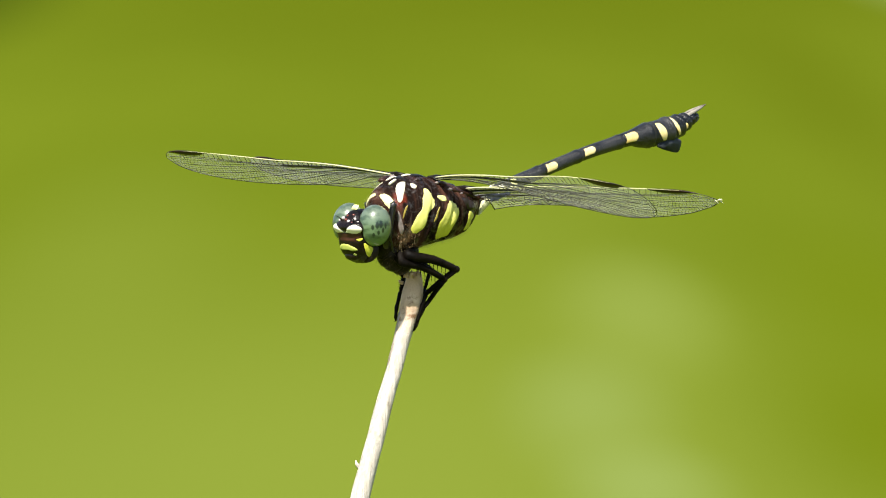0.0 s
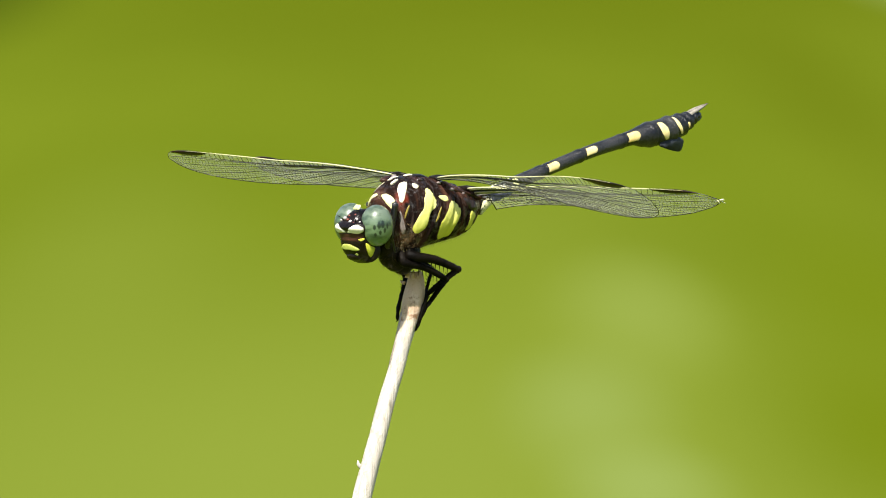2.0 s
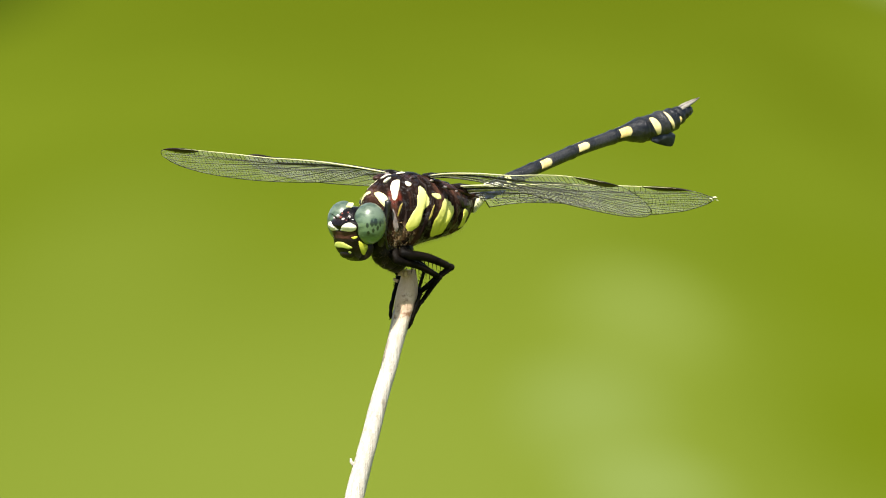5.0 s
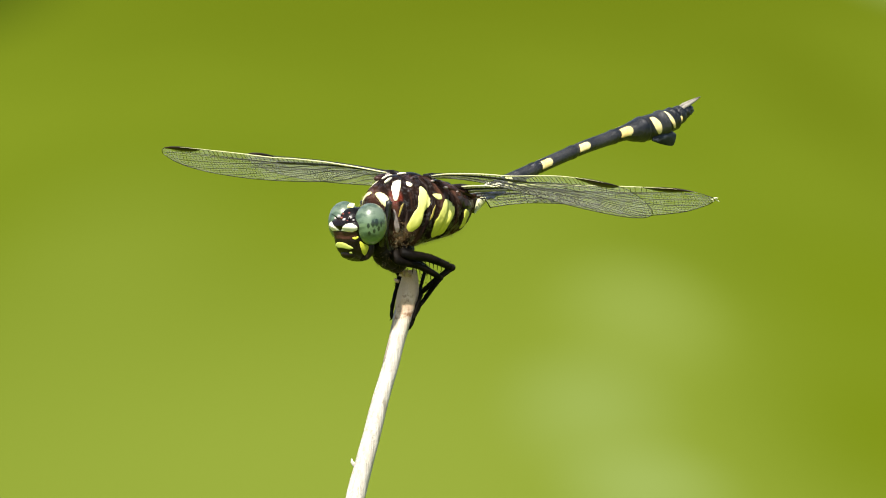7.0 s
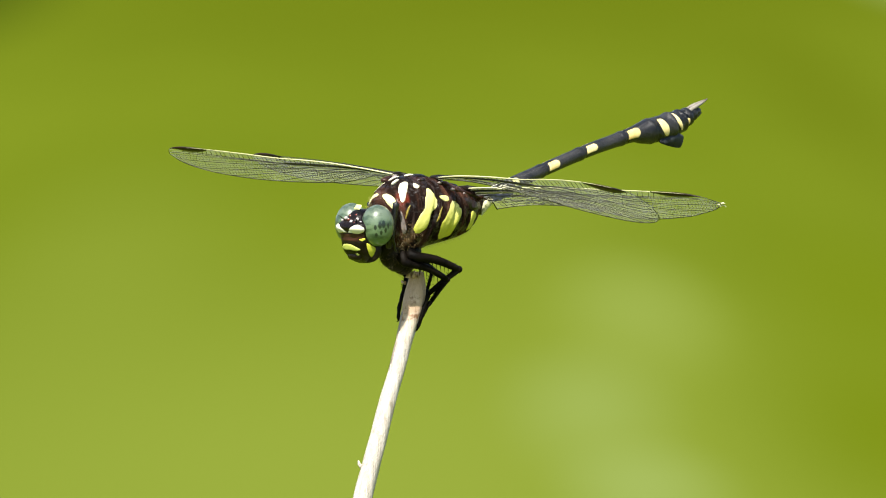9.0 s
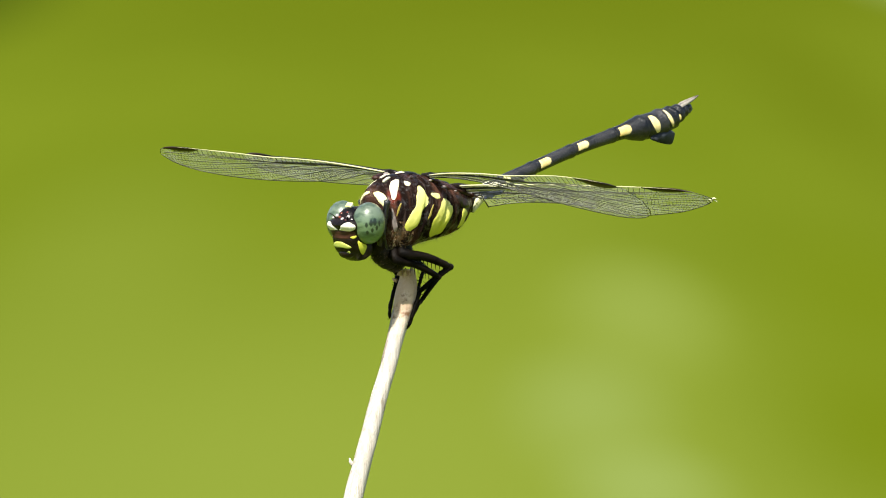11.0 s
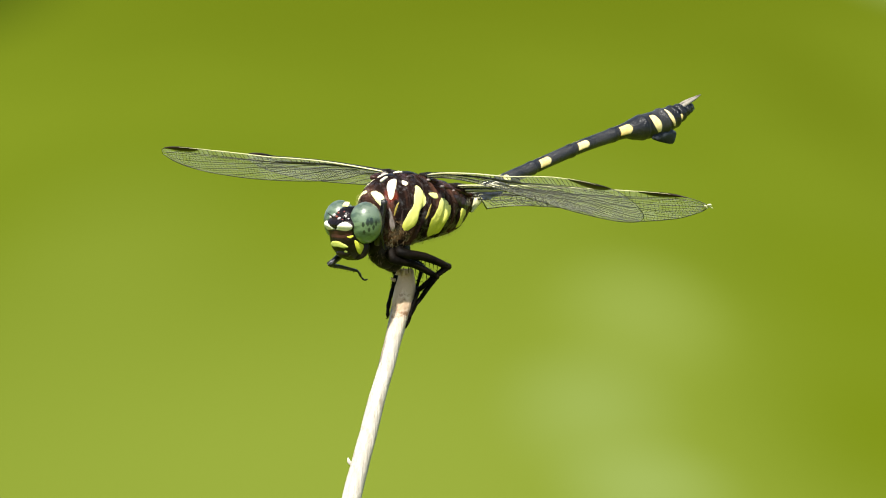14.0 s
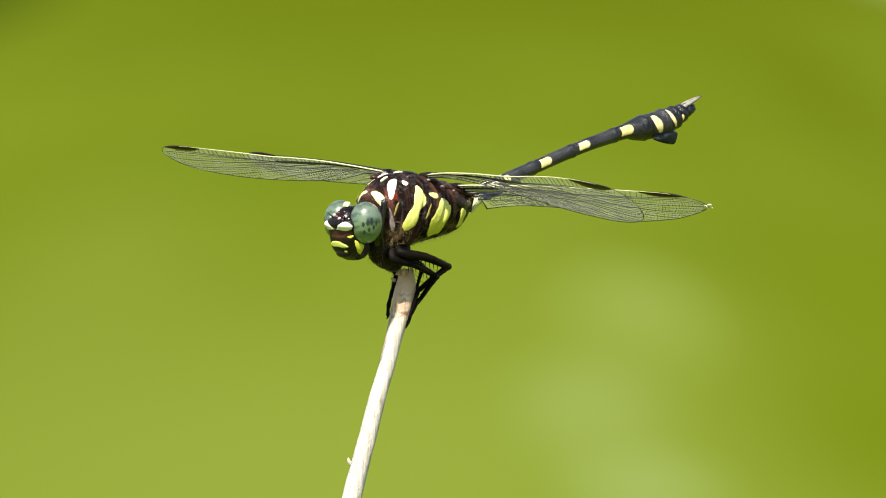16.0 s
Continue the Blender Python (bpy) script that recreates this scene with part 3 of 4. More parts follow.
def build_abdomen():
    rings = []
    for s in np.linspace(0, 48.5, 150):
        pinch = sum((-0.12 * math.exp(-((s - c) / 0.22) ** 2) + 0.09 * math.exp(-((s - c + 0.55) / 0.6) ** 2)) * (2.3 if s > 38 else 1.5 if s > 34.5 else 1) for c in SEAMS)
        rings.append(abdomen_ring(s, pinch))
    abdomen = part("abdomen", loft(rings), ABDOMEN, fly, "slate-black clubbed abdomen with cream-yellow rings", HINGE)

    def child(name, shape, material, label):
        ob = part(name, shape, material, abdomen, label, HINGE)
        ob.location = (0, 0, 0)
        return ob

    for a, b, reach in ((3.5, 5.3, 100), (6.6, 8.3, 112), (14.5, 16.8, 112), (22.5, 24.7, 106), (31.1, 33.5, 112)):
        for side in (1, -1):
            verts, faces = [], []
            for k in range(11):
                for i in range(15):
                    v = i / 14
                    stop = a + (b - a) * (0.75 + 0.33 * math.sin(math.pi * (0.1 + 0.8 * v)) ** 0.7)
                    s = a + (stop - a) * k / 10 + 0.25 * (1 - v) * (k < 4)
                    angle = side * (29 + (reach - 29) * v)
                    edge = 0.05 if 0 < k < 10 and 0 < i < 14 else -0.03
                    verts += abdomen_ring(s, edge, 1, (angle, angle + 1))
            for k in range(10):
                for i in range(14):
                    n = k * 15 + i
                    faces.append((n, n + 1, n + 16, n + 15))
            child("ring_band", (verts, faces), WHITE if a < 5 else COLLAR if a < 7 else BAND, "ivory half-ring" if a < 7 else "cream-yellow half-ring")
    for side in (1, -1):
        for a, b, top, low in ((37.1, 38.7, 30, 122), (40.7, 41.5, 14, 120)):
            verts, faces = [], []
            for k in range(9):
                t = k / 8
                for i in range(13):
                    v = i / 12
                    bulge = math.sin(math.pi * min(0.12 + 0.80 * v, 1)) ** 0.8
                    s = a + (b - a) * (0.5 + (t - 0.5) * bulge) + 0.9 * v
                    angle = side * (top + (low - top) * v)
                    edge = 0.07 if 0 < k < 8 and 0 < i < 12 else -0.03
                    verts += abdomen_ring(s, edge + (0.09 if 42 < s < 44.5 else 0.04), 1, (angle, angle + 1))
            for k in range(8):
                for i in range(12):
                    n = k * 13 + i
                    faces.append((n, n + 1, n + 14, n + 13))
            child("side_band", (verts, faces), BAND, "cream-yellow side mark")
        p = table(ABDOMEN_ROWS, 44.2)
        child("side_spot", ball((p[0], side * (p[3] + 0.0), p[1] - 0.2), (0.35, 0.12, 0.45), 8, 12), BAND, "small yellow side spot")
        # leaf-like flap below the club
        pts = [(-43.0, -1.35, 8.2), (-43.9, -1.5, 7.75), (-45.2, -1.55, 7.4), (-46.6, -1.55, 7.15), (-47.25, -1.55, 7.35), (-47.7, -1.5, 8.2), (-47.7, -1.45, 8.9), (-46.0, -1.4, 9.5), (-44.0, -1.3, 9.0)]
        line = smooth_line([(x - 1.3, -side * y, z + (0.95 if side < 0 else 0)) for x, y, z in pts], 4, closed=True)
        inner = [tuple(np.array(q) + np.array((0, -side * 0.14, 0))) for q in line]
        child("flap", loft([[Vector(q) for q in line], [Vector(q) for q in inner]]), FLAP, "leaf-like blue-grey flap")
        child("appendage", tube(smooth_line([(-51.2, side * 0.3, 12.25), (-52.6, side * 0.4, 12.85), (-54.2, side * 0.3, 13.4), (-55.6, side * 0.1, 13.9)], 3),
                                [0.34, 0.34, 0.33, 0.31, 0.28, 0.24, 0.19, 0.14, 0.08, 0.03], 8), GREY, "pale pointed tail appendage")
    child("lower_appendage", tube([(-52.6, 0, 11.6), (-53.6, 0, 11.6), (-54.3, 0, 12.0)], (0.45, 0.3, 0.08), 8), ABDOMEN, "short lower appendage")
    for side in (1, -1):
        child("waist_side", tube(smooth_line([(-7.9, side * 1.7, -0.4), (-8.5, side * 1.8, 0.6), (-9.2, side * 1.8, 1.4), (-10.6, side * 1.7, 2.0)], 3), [0.06, 0.2, 0.34, 0.46, 0.56, 0.64, 0.66, 0.56, 0.36, 0.06], 14, 0.85), WAIST, "waxy pale yellow flank at the waist")
        child("pale_sclerite", ball((-13.4, side * 0.72, 3.3), (1.1, 0.42, 0.4), 8, 14), WHITE, "ivory plate at the root of the abdomen")
    return abdomen


abdomen = build_abdomen()


# ---- head ----
NECK = Vector((12.0, 0, -0.6))
HEAD_ROWS = [(-6.1, 13.9, 12.6, 0.8), (-5.6, 14.7, 12.1, 1.6), (-4.6, 15.7, 11.8, 2.3), (-3.2, 16.15, 11.6, 2.6), (-2.4, 16.2, 11.4, 2.7), (-1.6, 16.5, 11.2, 2.9),
             (-1.0, 16.9, 11.0, 3.0), (-0.45, 16.65, 11.0, 2.8), (0.1, 15.9, 11.0, 2.2), (0.9, 15.4, 11.1, 1.3), (1.3, 14.9, 11.6, 0.9), (1.5, 14.4, 12.3, 0.5)]


def head_surface(z, q):
    """q: degrees round the head, 0 in front, positive to its left."""
    front, rear, wide = table(HEAD_ROWS, z)
    mid = rear + (front - rear) * 0.45
    c, s = math.cos(radians(q)), math.sin(radians(q))
    x = mid + (front - mid if c > 0 else mid - rear) * math.copysign(abs(c) ** 0.65, c)
    return x, wide * math.copysign(abs(s) ** 0.65, s), z


head_surface.core = (13.5, 0, -1.5)


def build_head():
    rings = [[head_surface(z, q if q <= 180 else q - 360) for q in range(0, 360, 8)] for z in np.linspace(-6.1, 1.5, 52)]
    head = part("head", loft(rings), FACE, fly, "black face with white and yellow marks", NECK)

    def child(name, shape, material, label, at=NECK):
        ob = part(name, shape, material, head, label, at)
        ob.location = (Vector(at) - NECK) * MM
        return ob

    for side in (1, -1):
        child("eye", ball((13.15, side * 2.65, -0.72), (2.4, 2.3, 2.95), 24, 36), EYE, "glossy grey-green compound eye", (13.15, side * 2.65, -0.72))
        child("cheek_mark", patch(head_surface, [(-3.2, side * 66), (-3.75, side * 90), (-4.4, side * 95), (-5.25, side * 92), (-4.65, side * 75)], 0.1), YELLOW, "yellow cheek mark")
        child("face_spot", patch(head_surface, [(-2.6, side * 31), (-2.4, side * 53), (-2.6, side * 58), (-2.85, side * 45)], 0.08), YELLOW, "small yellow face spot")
        child("jaw", tube(smooth_line([(12.9, side * 2.1, -3.2), (12.9, side * 2.3, -4.4), (13.2, side * 1.9, -5.3), (13.7, side * 1.1, -5.8)], 3), (0.5, 0.55, 0.6, 0.6, 0.6, 0.55, 0.5, 0.45, 0.35, 0.25), 10), BLACK, "black jaw")
        child("antenna", tube(smooth_line([(15.9, side * 1.25, 0.0), (16.2, side * 1.4, 0.35), (16.45, side * 1.55, 0.55), (16.7, side * 1.7, 0.65)], 3), (0.14, 0.12, 0.09, 0.06, 0.05, 0.05, 0.04, 0.04, 0.03, 0.02), 6), BLACK, "thin black antenna")
    child("face_plate", patch(head_surface, [(-1.72, -48), (-1.75, 0), (-1.72, 48), (-2.2, 60), (-2.85, 50), (-2.95, 0), (-2.85, -50), (-2.2, -60)], 0.06, grow=1.0), BROWN, "dark brown face plate")
    for side in (1, -1):
        child("brow_mark", patch(head_surface, [(-1.3, side * 58), (-0.88, side * 55), (-0.5, side * 36), (-0.62, side * 20), (-1.02, side * 9), (-1.4, side * 3), (-1.66, side * 1.5), (-1.76, side * 14), (-1.76, side * 38)], 0.16, grow=1.03), WHITE, "white lobe of the brow")
    child("lip_mark", patch(head_surface, [(-3.85, -40), (-3.45, -22), (-3.28, -6), (-3.45, 8), (-4.05, 38), (-4.3, 20), (-4.18, 0), (-4.16, -20)], 0.1, grow=1.0), LIME, "lime-yellow crescent over the lip")
    child("occiput", patch(lambda_surface(), [(14.72, -0.55), (14.75, 0), (14.72, 0.55), (14.5, 0.62), (14.2, 0.55), (14.17, 0), (14.2, -0.55), (14.5, -0.62)], 0.12, grow=0.95), COLLAR, "pale yellow plate between the eyes")
    for x, y, z, r in ((16.0, 0.32, -0.2, 0.32), (15.6, 1.06, 0.14, 0.32), (15.8, -1.0, 0.28, 0.28)):
        child("ocellus", ball((x, y, z), (r, r, r), 10, 14), OCELLUS, "small glassy eyelet")
    for x, y, z, r in ((15.55, 1.72, -0.25, 0.30), (15.7, -1.75, -0.05, 0.28)):
        child("brow_knob", ball((x, y, z), (r, r, r * 0.8), 10, 14), OCELLUS, "glossy pale knob")
    for x, y, z, r in ((15.9, -0.35, 0.1, 0.24), (15.2, 0.55, 0.75, 0.26), (15.45, -0.45, 0.62, 0.24), (16.1, 1.1, -0.3, 0.22)):
        child("brow_knob", ball((x, y, z), (r, r, r * 0.8), 10, 14), RUSTY, "rust-red shiny knob")
    child("lip_dot", patch(head_surface, [(-4.75, 12), (-4.6, 20), (-4.78, 27), (-4.95, 20)], 0.06), LIME, "small lime dot on the lip")
    child("lip_bump", ball((14.9, 0, -5.0), (0.75, 1.5, 0.75), 12, 20), FACE, "glossy black upper lip")
    return head


def lambda_surface():
    def crown(x, y):
        return x, y, 1.85 - 1.15 * (x - 14.45) - 0.1 * y * y
    crown.core = (13.5, 0, -1.5)
    return crown


head = build_head()
part("collar_spot", ball((11.0, 2.95, 0.4), (0.2, 0.22, 0.22), 8, 12), PALE, fly, "small pale spot behind the eye")
part("neck", join(tube([(12.6, 0, -0.8), (11.2, 0, -0.9), (10.0, 0, -0.8)], (1.2, 1.1, 1.6), 14), ball((9.4, 0, -1.9), (1.5, 2.1, 2.4), 12, 20)), THORAX, fly, "dark neck and front chest")

# ---- wings ----
HIND_LEAD = [(0, 0), (0.1, -0.6), (0.3, -0.55), (0.5, -0.25), (0.7, 0.25), (0.82, 0.4), (0.88, 0.15), (0.95, 0.45), (0.985, 1.3), (1.0, 2.9)]
NEAR_HIND_LEAD = [(0, 0), (0.1, -0.3), (0.5, -0.1), (0.87, 0.05), (0.93, 0.5), (0.975, 1.5), (1.0, 2.5)]
FORE_LEAD = [(0, 0), (0.1, -0.42), (0.25, -0.05), (0.4, 0.5), (0.55, 0.0), (0.68, -0.35), (0.8, -0.2), (0.87, 0.05), (0.95, 0.45), (0.985, 1.3), (1.0, 2.9)]
FAR_FORE_LEAD = [(0, 0), (0.1, -0.6), (0.25, -0.6), (0.4, 0.05), (0.5, 0.6), (0.65, 0.6), (0.8, 0.6), (0.88, 0.65), (0.95, 1.0), (0.985, 1.8), (1.0, 3.0)]
FORE_TRAIL = [(0, 1.3), (0.06, 1.7), (0.13, 2.8), (0.22, 5.0), (0.33, 7.2), (0.5, 8.7), (0.7, 9.1), (0.85, 8.2), (0.94, 6.7), (0.985, 5.0), (1.0, 3.2)]
NEAR_HIND_TRAIL = [(0, 8.9), (0.02, 9.0), (0.07, 9.3), (0.13, 10.6), (0.25, 11.3), (0.4, 11.2), (0.6, 10.1), (0.8, 7.9), (0.9, 5.9), (0.96, 4.4), (1.0, 2.9)]
HIND_TRAIL = [(0, 3.4), (0.02, 6.2), (0.07, 9.0), (0.13, 10.6), (0.25, 11.4), (0.4, 11.4), (0.6, 10.5), (0.8, 8.6), (0.92, 6.5), (0.98, 4.6), (1.0, 3.2)]


def build_veins(at, child, length, nodus, hind, side, rng):
    """Long veins that leave the root and sweep to the trailing edge, and between them rows of small six-sided cells."""
    def chord(s):
        return (at(s, 1.0) - at(s, 0.0)).length

    def sweep(start, rise, end, bend):
        def curve(s):
            if s <= start:
                return rise
            return min(1.0, rise + (1 - rise) * ((s - start) / (end - start)) ** bend)
        return curve

    def limb(points, wide, taper=0.55, root=0.0):
        n = len(points) - 1
        child("vein", tube(points, [wide * (1 - taper * i / n) * (1 + root * max(0, 1 - 3 * i / n)) for i in range(n + 1)], 4), VEIN, "")

    def radius(s):
        return 0.125 + 0.06 * min(1, s / 0.5) - 0.05 * max(0, s - 0.7)

    # the two strong veins behind the leading edge
    limb([at(0.005 + (nodus - 0.005) * i / 30, 0.055 * min(1, (nodus - s0) * 12 + 0.3), 0.03) for i in range(31) for s0 in (nodus * i / 30,)], 0.075, 0.3, 0.8)
    limb([at(0.005 + 0.925 * i / 60, radius(i / 60), 0.02) for i in range(61)], 0.075, 0.55, 0.9)
    limb([at(0.005 + (nodus - 0.005) * i / 30, radius(nodus * i / 30) - 0.025, 0.03) for i in range(31)], 0.10, 0.2, 0.4)
    # sweeping veins: where each meets the trailing edge; every third is strong
    ends = (2.2, 1.7, 1.42, 1.24, 1.12, 1.04, 0.98, 0.93, 0.88, 0.82, 0.76, 0.70, 0.63, 0.56, 0.49, 0.41, 0.33, 0.25, 0.17)
    count = len(ends)
    curves = [radius]
    for k, end in enumerate(ends):
        w = k / (count - 1)
        curves.append(sweep(0.14 - 0.14 * w, 0.19 + 0.38 * w * w, end, 2.2 - 0.9 * w))
    curves.append(lambda s: 1.0)
    begins = [0.015]
    for k, curve in enumerate(curves[1:-1]):
        strong = k % 3 == 0
        stop, start = min(ends[k], 0.985), 0.015
        if not strong:
            while start < stop and (curve(start) - curves[k](start)) * chord(start) < 0.30:
                start += 0.01
        begins.append(start)
        if stop - start > 0.03:
            n = max(8, round(50 * (stop - start)))
            limb([at(s, curve(s), 0.01) for s in np.linspace(start, stop, n)], 0.080 if strong else 0.045 if hind and k > 11 else 0.027, 0.5 if strong else 0.2, 0.6 if strong else 0)
    begins.append(0.0)
    limb([at(i / 80, 1.0) for i in range(81)], 0.065, 0.2)
    open_root = hind and side > 0      # the hind wing whose angled root edge shows
    if open_root:
        limb([at(0.045 * (1 - i / 12), 0.36 + 0.64 * i / 12, -0.05) for i in range(13)], 0.07, -0.7)
        limb([at(0.05 + 0.20 * i / 12, 0.27 - 0.05 * i / 12, -0.05) for i in range(13)], 0.13, 0.5)
    else:
        limb([at(0.0, 0.25 + 0.75 * i / 12, 0.05) for i in range(13)], 0.15, 0.3)
    for f, reach in ((0.07, 0.24), (0.15, 0.3), (0.24, 0.2)):
        child("pale_vein", tube([at(0.01 + reach * i / 14, f + 0.02 * i / 14, -0.1) for i in range(15)], [0.10 * (1 - 0.7 * i / 14) for i in range(15)], 5), COSTA, "pale vein at the wing root")
    net = []

    def thread(p, q, wide):
        if (p - q).length > 0.08:
            net.append(tube([p, q], wide, 3))

    lean = 0.0125 if side > 0 else -0.006
    # cross veins of the leading strip
    count = 22
    for i in range(1, count):
        s = nodus * i / count + rng.uniform(-0.004, 0.004)
        thread(at(s, 0.0), at(max(s - lean * 1.6, 0), radius(s)), 0.05)
        s = nodus + (0.93 - nodus) * i / count + rng.uniform(-0.004, 0.004)
        thread(at(s, 0.0), at(s - lean * 1.6, radius(s)), 0.038)
    # cells
    for k in range(len(curves) - 1):
        top, low = curves[k], curves[k + 1]
        step = 0.6 / length
        s, i, before = 0.03 + rng.uniform(0, step), 0, None
        while s < 0.985:
            a, b = top(s), low(s)
            gap = (b - a) * chord(s)
            coarse = hind and k > 8 and s < 0.42
            wide = 0.046 if coarse else 0.036 if s < 0.42 else 0.021
            if gap < 0.18 or s < begins[k] or (open_root and s < 0.052 * (1 - (a + b) / 2) / 0.75):
                before = None
            elif gap < 1.15:
                thread(at(s, a), at(min(max(s - lean * gap + rng.uniform(-0.3, 0.3) * step, 0), 1), b), wide)
                before = None
            else:
                rows = max(2, round(gap / (0.95 if coarse else 0.8)))
                pts = [at(s, a)]
                for j in range(1, rows):
                    pts.append(at(s, a + (b - a) * (j + (0.17 if (i + j) % 2 else -0.17) + rng.uniform(-0.1, 0.1)) / rows))
                pts.append(at(s, b))
                for j in range(i % 2, rows, 2):
                    thread(pts[j], pts[j + 1], wide)
                if before:
                    for j in range(1, rows):
                        thread(before[min(max(round(j * (len(before) - 1) / rows), 1), len(before) - 2)], pts[j], wide)
                before = pts
            s += step * rng.uniform(0.85, 1.15)
            i += 1
    tagged(child("vein_net", join(*net), VEIN, "fine black net of veins"), kind="stuff")


def build_wing(name, base, side, ahead, lift_angle, pitch, droop, length, broad, lead, trail, nodus, label):
    """base in the insect's space; side: 1 left, -1 right; ahead, lift_angle: degrees to the fore and up of the span;
    pitch: rows of place along the span and degrees by which the trailing edge hangs below the leading one; droop: millimetres at the tip."""
    base = Vector(base)
    a, e = radians(ahead), radians(lift_angle)
    out = Vector((math.sin(a) * math.cos(e), side * math.cos(a) * math.cos(e), math.sin(e)))
    rear = Vector((-1, 0, 0))
    rear = (rear - out * rear.dot(out)).normalized()
    up = out.cross(rear)
    if up.z < 0:
        up = -up

    def at(s, f, lift=0.0):
        """s along the span, f from the leading (0) to the trailing edge (1)."""
        a, b = table(lead, s)[0], table(trail, s)[0]
        a, b = a * broad, b * broad
        p = radians(table(pitch, s)[0])
        chord = rear * math.cos(p) - up * math.sin(p)
        face = up * math.cos(p) + rear * math.sin(p)
        pleat = 0.16 * math.sin(f * 26) * (1 - s * 0.5) * (1 - f)
        return base + out * (s * length) + chord * (a + (b - a) * f) + face * (pleat + lift) + up * droop * s * s

    steps, across = 60, 26
    verts, faces = [], []
    for i in range(steps + 1):
        for j in range(across + 1):
            verts.append(at(i / steps, j / across))
    for i in range(steps):
        for j in range(across):
            a = i * (across + 1) + j
            faces.append((a, a + across + 1, a + across + 2, a + 1))
    wing = part(name, (verts, faces), MEMBRANE, fly, label, base)

    def child(kind, shape, material, text):
        ob = part(kind, shape, material, wing, text, base)
        ob.location = (0, 0, 0)
        return ob

    build_veins(at, child, length, nodus, name == "hind_wing", side, random.Random(name + str(side)))
    if name == "hind_wing":
        # corners in span and chord: root side from lead to trail, then the outer side
        shades = [("smoky_patch", ((0.06, 0.19), (0.035, 0.62), (0.19, 0.17), (0.062, 0.62)), "smoky blue-black streak at the wing root")] if side > 0 else [
            ("membranule", ((0.0, 0.35), (0.0, 0.98), (0.05, 0.35), (0.03, 0.98)), "smoky membranule"), ("smoky_patch", ((0.03, 0.28), (0.03, 0.62), (0.13, 0.28), (0.09, 0.62)), "smoky blue-black patch at the wing root")]
        for kind, corners, text in shades:
            v, f = [], []
            for i in range(7):
                for j in range(7):
                    g, h = i / 6, j / 6
                    v.append(at(*[(corners[0][n] * (1 - h) + corners[1][n] * h) * (1 - g) + (corners[2][n] * (1 - h) + corners[3][n] * h) * g for n in (0, 1)], -0.12))
            for i in range(6):
                for j in range(6):
                    n = i * 7 + j
                    f.append((n, n + 7, n + 8, n + 1))
            child(kind, (v, f), SMOKE, text)
    dark = side < 0 and name == "hind_wing"
    child("costa", tube([at(0.77 * i / 50, 0, 0.03) for i in range(1, 51)], [(0.115 - 0.065 * i / 50) * (0.7 if dark else 1) for i in range(50)], 6), VEIN if dark else COSTA, "dark leading edge" if dark else "pale yellow leading edge")
    if not dark:
        child("costa_thread", tube([at(0.76 + 0.13 * i / 16, -0.03, 0.0) for i in range(17)], [0.04 - 0.0018 * i for i in range(17)], 5), COSTA, "pale thread along the wing spot")
    child("nodus", tube([at(nodus - 0.014, 0.0, 0.05), at(nodus, 0.035, 0.05), at(nodus + 0.012, 0.09, 0.03)], (0.09, 0.15, 0.08), 6), VEIN, "dark knot midway along the leading edge")
    child("wing_rim", tube([at(0.765 + 0.235 * i / 30, 0) for i in range(31)], 0.045, 5), VEIN, "dark rim of the wing tip")
    spot_v, spot_f = [], []
    for i in range(13):
        s = (0.755 + 0.185 * i / 12) if side > 0 else (0.815 + 0.15 * i / 12)
        thick = 0.16 * math.sin(math.pi * min(max(i / 12, 0.04), 0.96)) ** 0.4
        for f, h in ((-0.03, 0), (-0.01, thick), (0.105, thick), (0.15, 0.02), (0.105, -thick), (-0.01, -thick)):
            spot_v.append(at(s, f * (thick / 0.16) ** 0.9 if f > 0 else f, h))
    for i in range(12):
        for j in range(6):
            spot_f.append((i * 6 + j, i * 6 + (j + 1) % 6, i * 6 + 6 + (j + 1) % 6, i * 6 + 6 + j))
    child("wing_spot", (spot_v, spot_f), STIGMA, "dark brown wing spot")
    child("wing_root", tube([base - out * 1.6 + rear * 0.4, base + rear * 0.6, base + out * 1.8 + rear * 0.9], (0.4, 0.5, 0.2), 10, 0.7), BLACK, "dark wing root")
    return wing


WINGS = [
    build_wing("fore_wing", (1.85, 2.5, 5.38), 1, 5.0, 5.62, [(0, 12), (0.2, 20), (0.5, 29), (1, 37.0)], -3.3, 43.3, 1.15, FORE_LEAD, FORE_TRAIL, 0.45, "clear veined fore wing with a dark wing spot"),
    build_wing("hind_wing", (-3.9, 2.5, 3.6), 1, -12.0, 3.5, [(0, 21.8), (0.03, 20.5), (0.07, 18.5), (0.13, 15.5), (0.3, 16.5), (0.58, 26.5), (0.8, 28.5), (1, 29)], -1.55, 41.5, 0.97, NEAR_HIND_LEAD, NEAR_HIND_TRAIL, 0.42, "clear veined hind wing with a frayed tip"),
    build_wing("fore_wing", (4.8, -2.5, 5.7), -1, 9.2, 4.9, [(0, 16), (0.3, 25), (1, 33)], -1.2, 43.2, 1.04, FAR_FORE_LEAD, FORE_TRAIL, 0.50, "clear veined fore wing with a dark wing spot"),
    build_wing("hind_wing", (-0.2, -2.5, 4.9), -1, -5.3, 4.25, [(0, 18), (0.1, 17), (0.3, 17.5), (1, 34.5)], -1.6, 41.3, 0.91, HIND_LEAD, HIND_TRAIL, 0.44, "clear veined hind wing, broad at its root"),
]


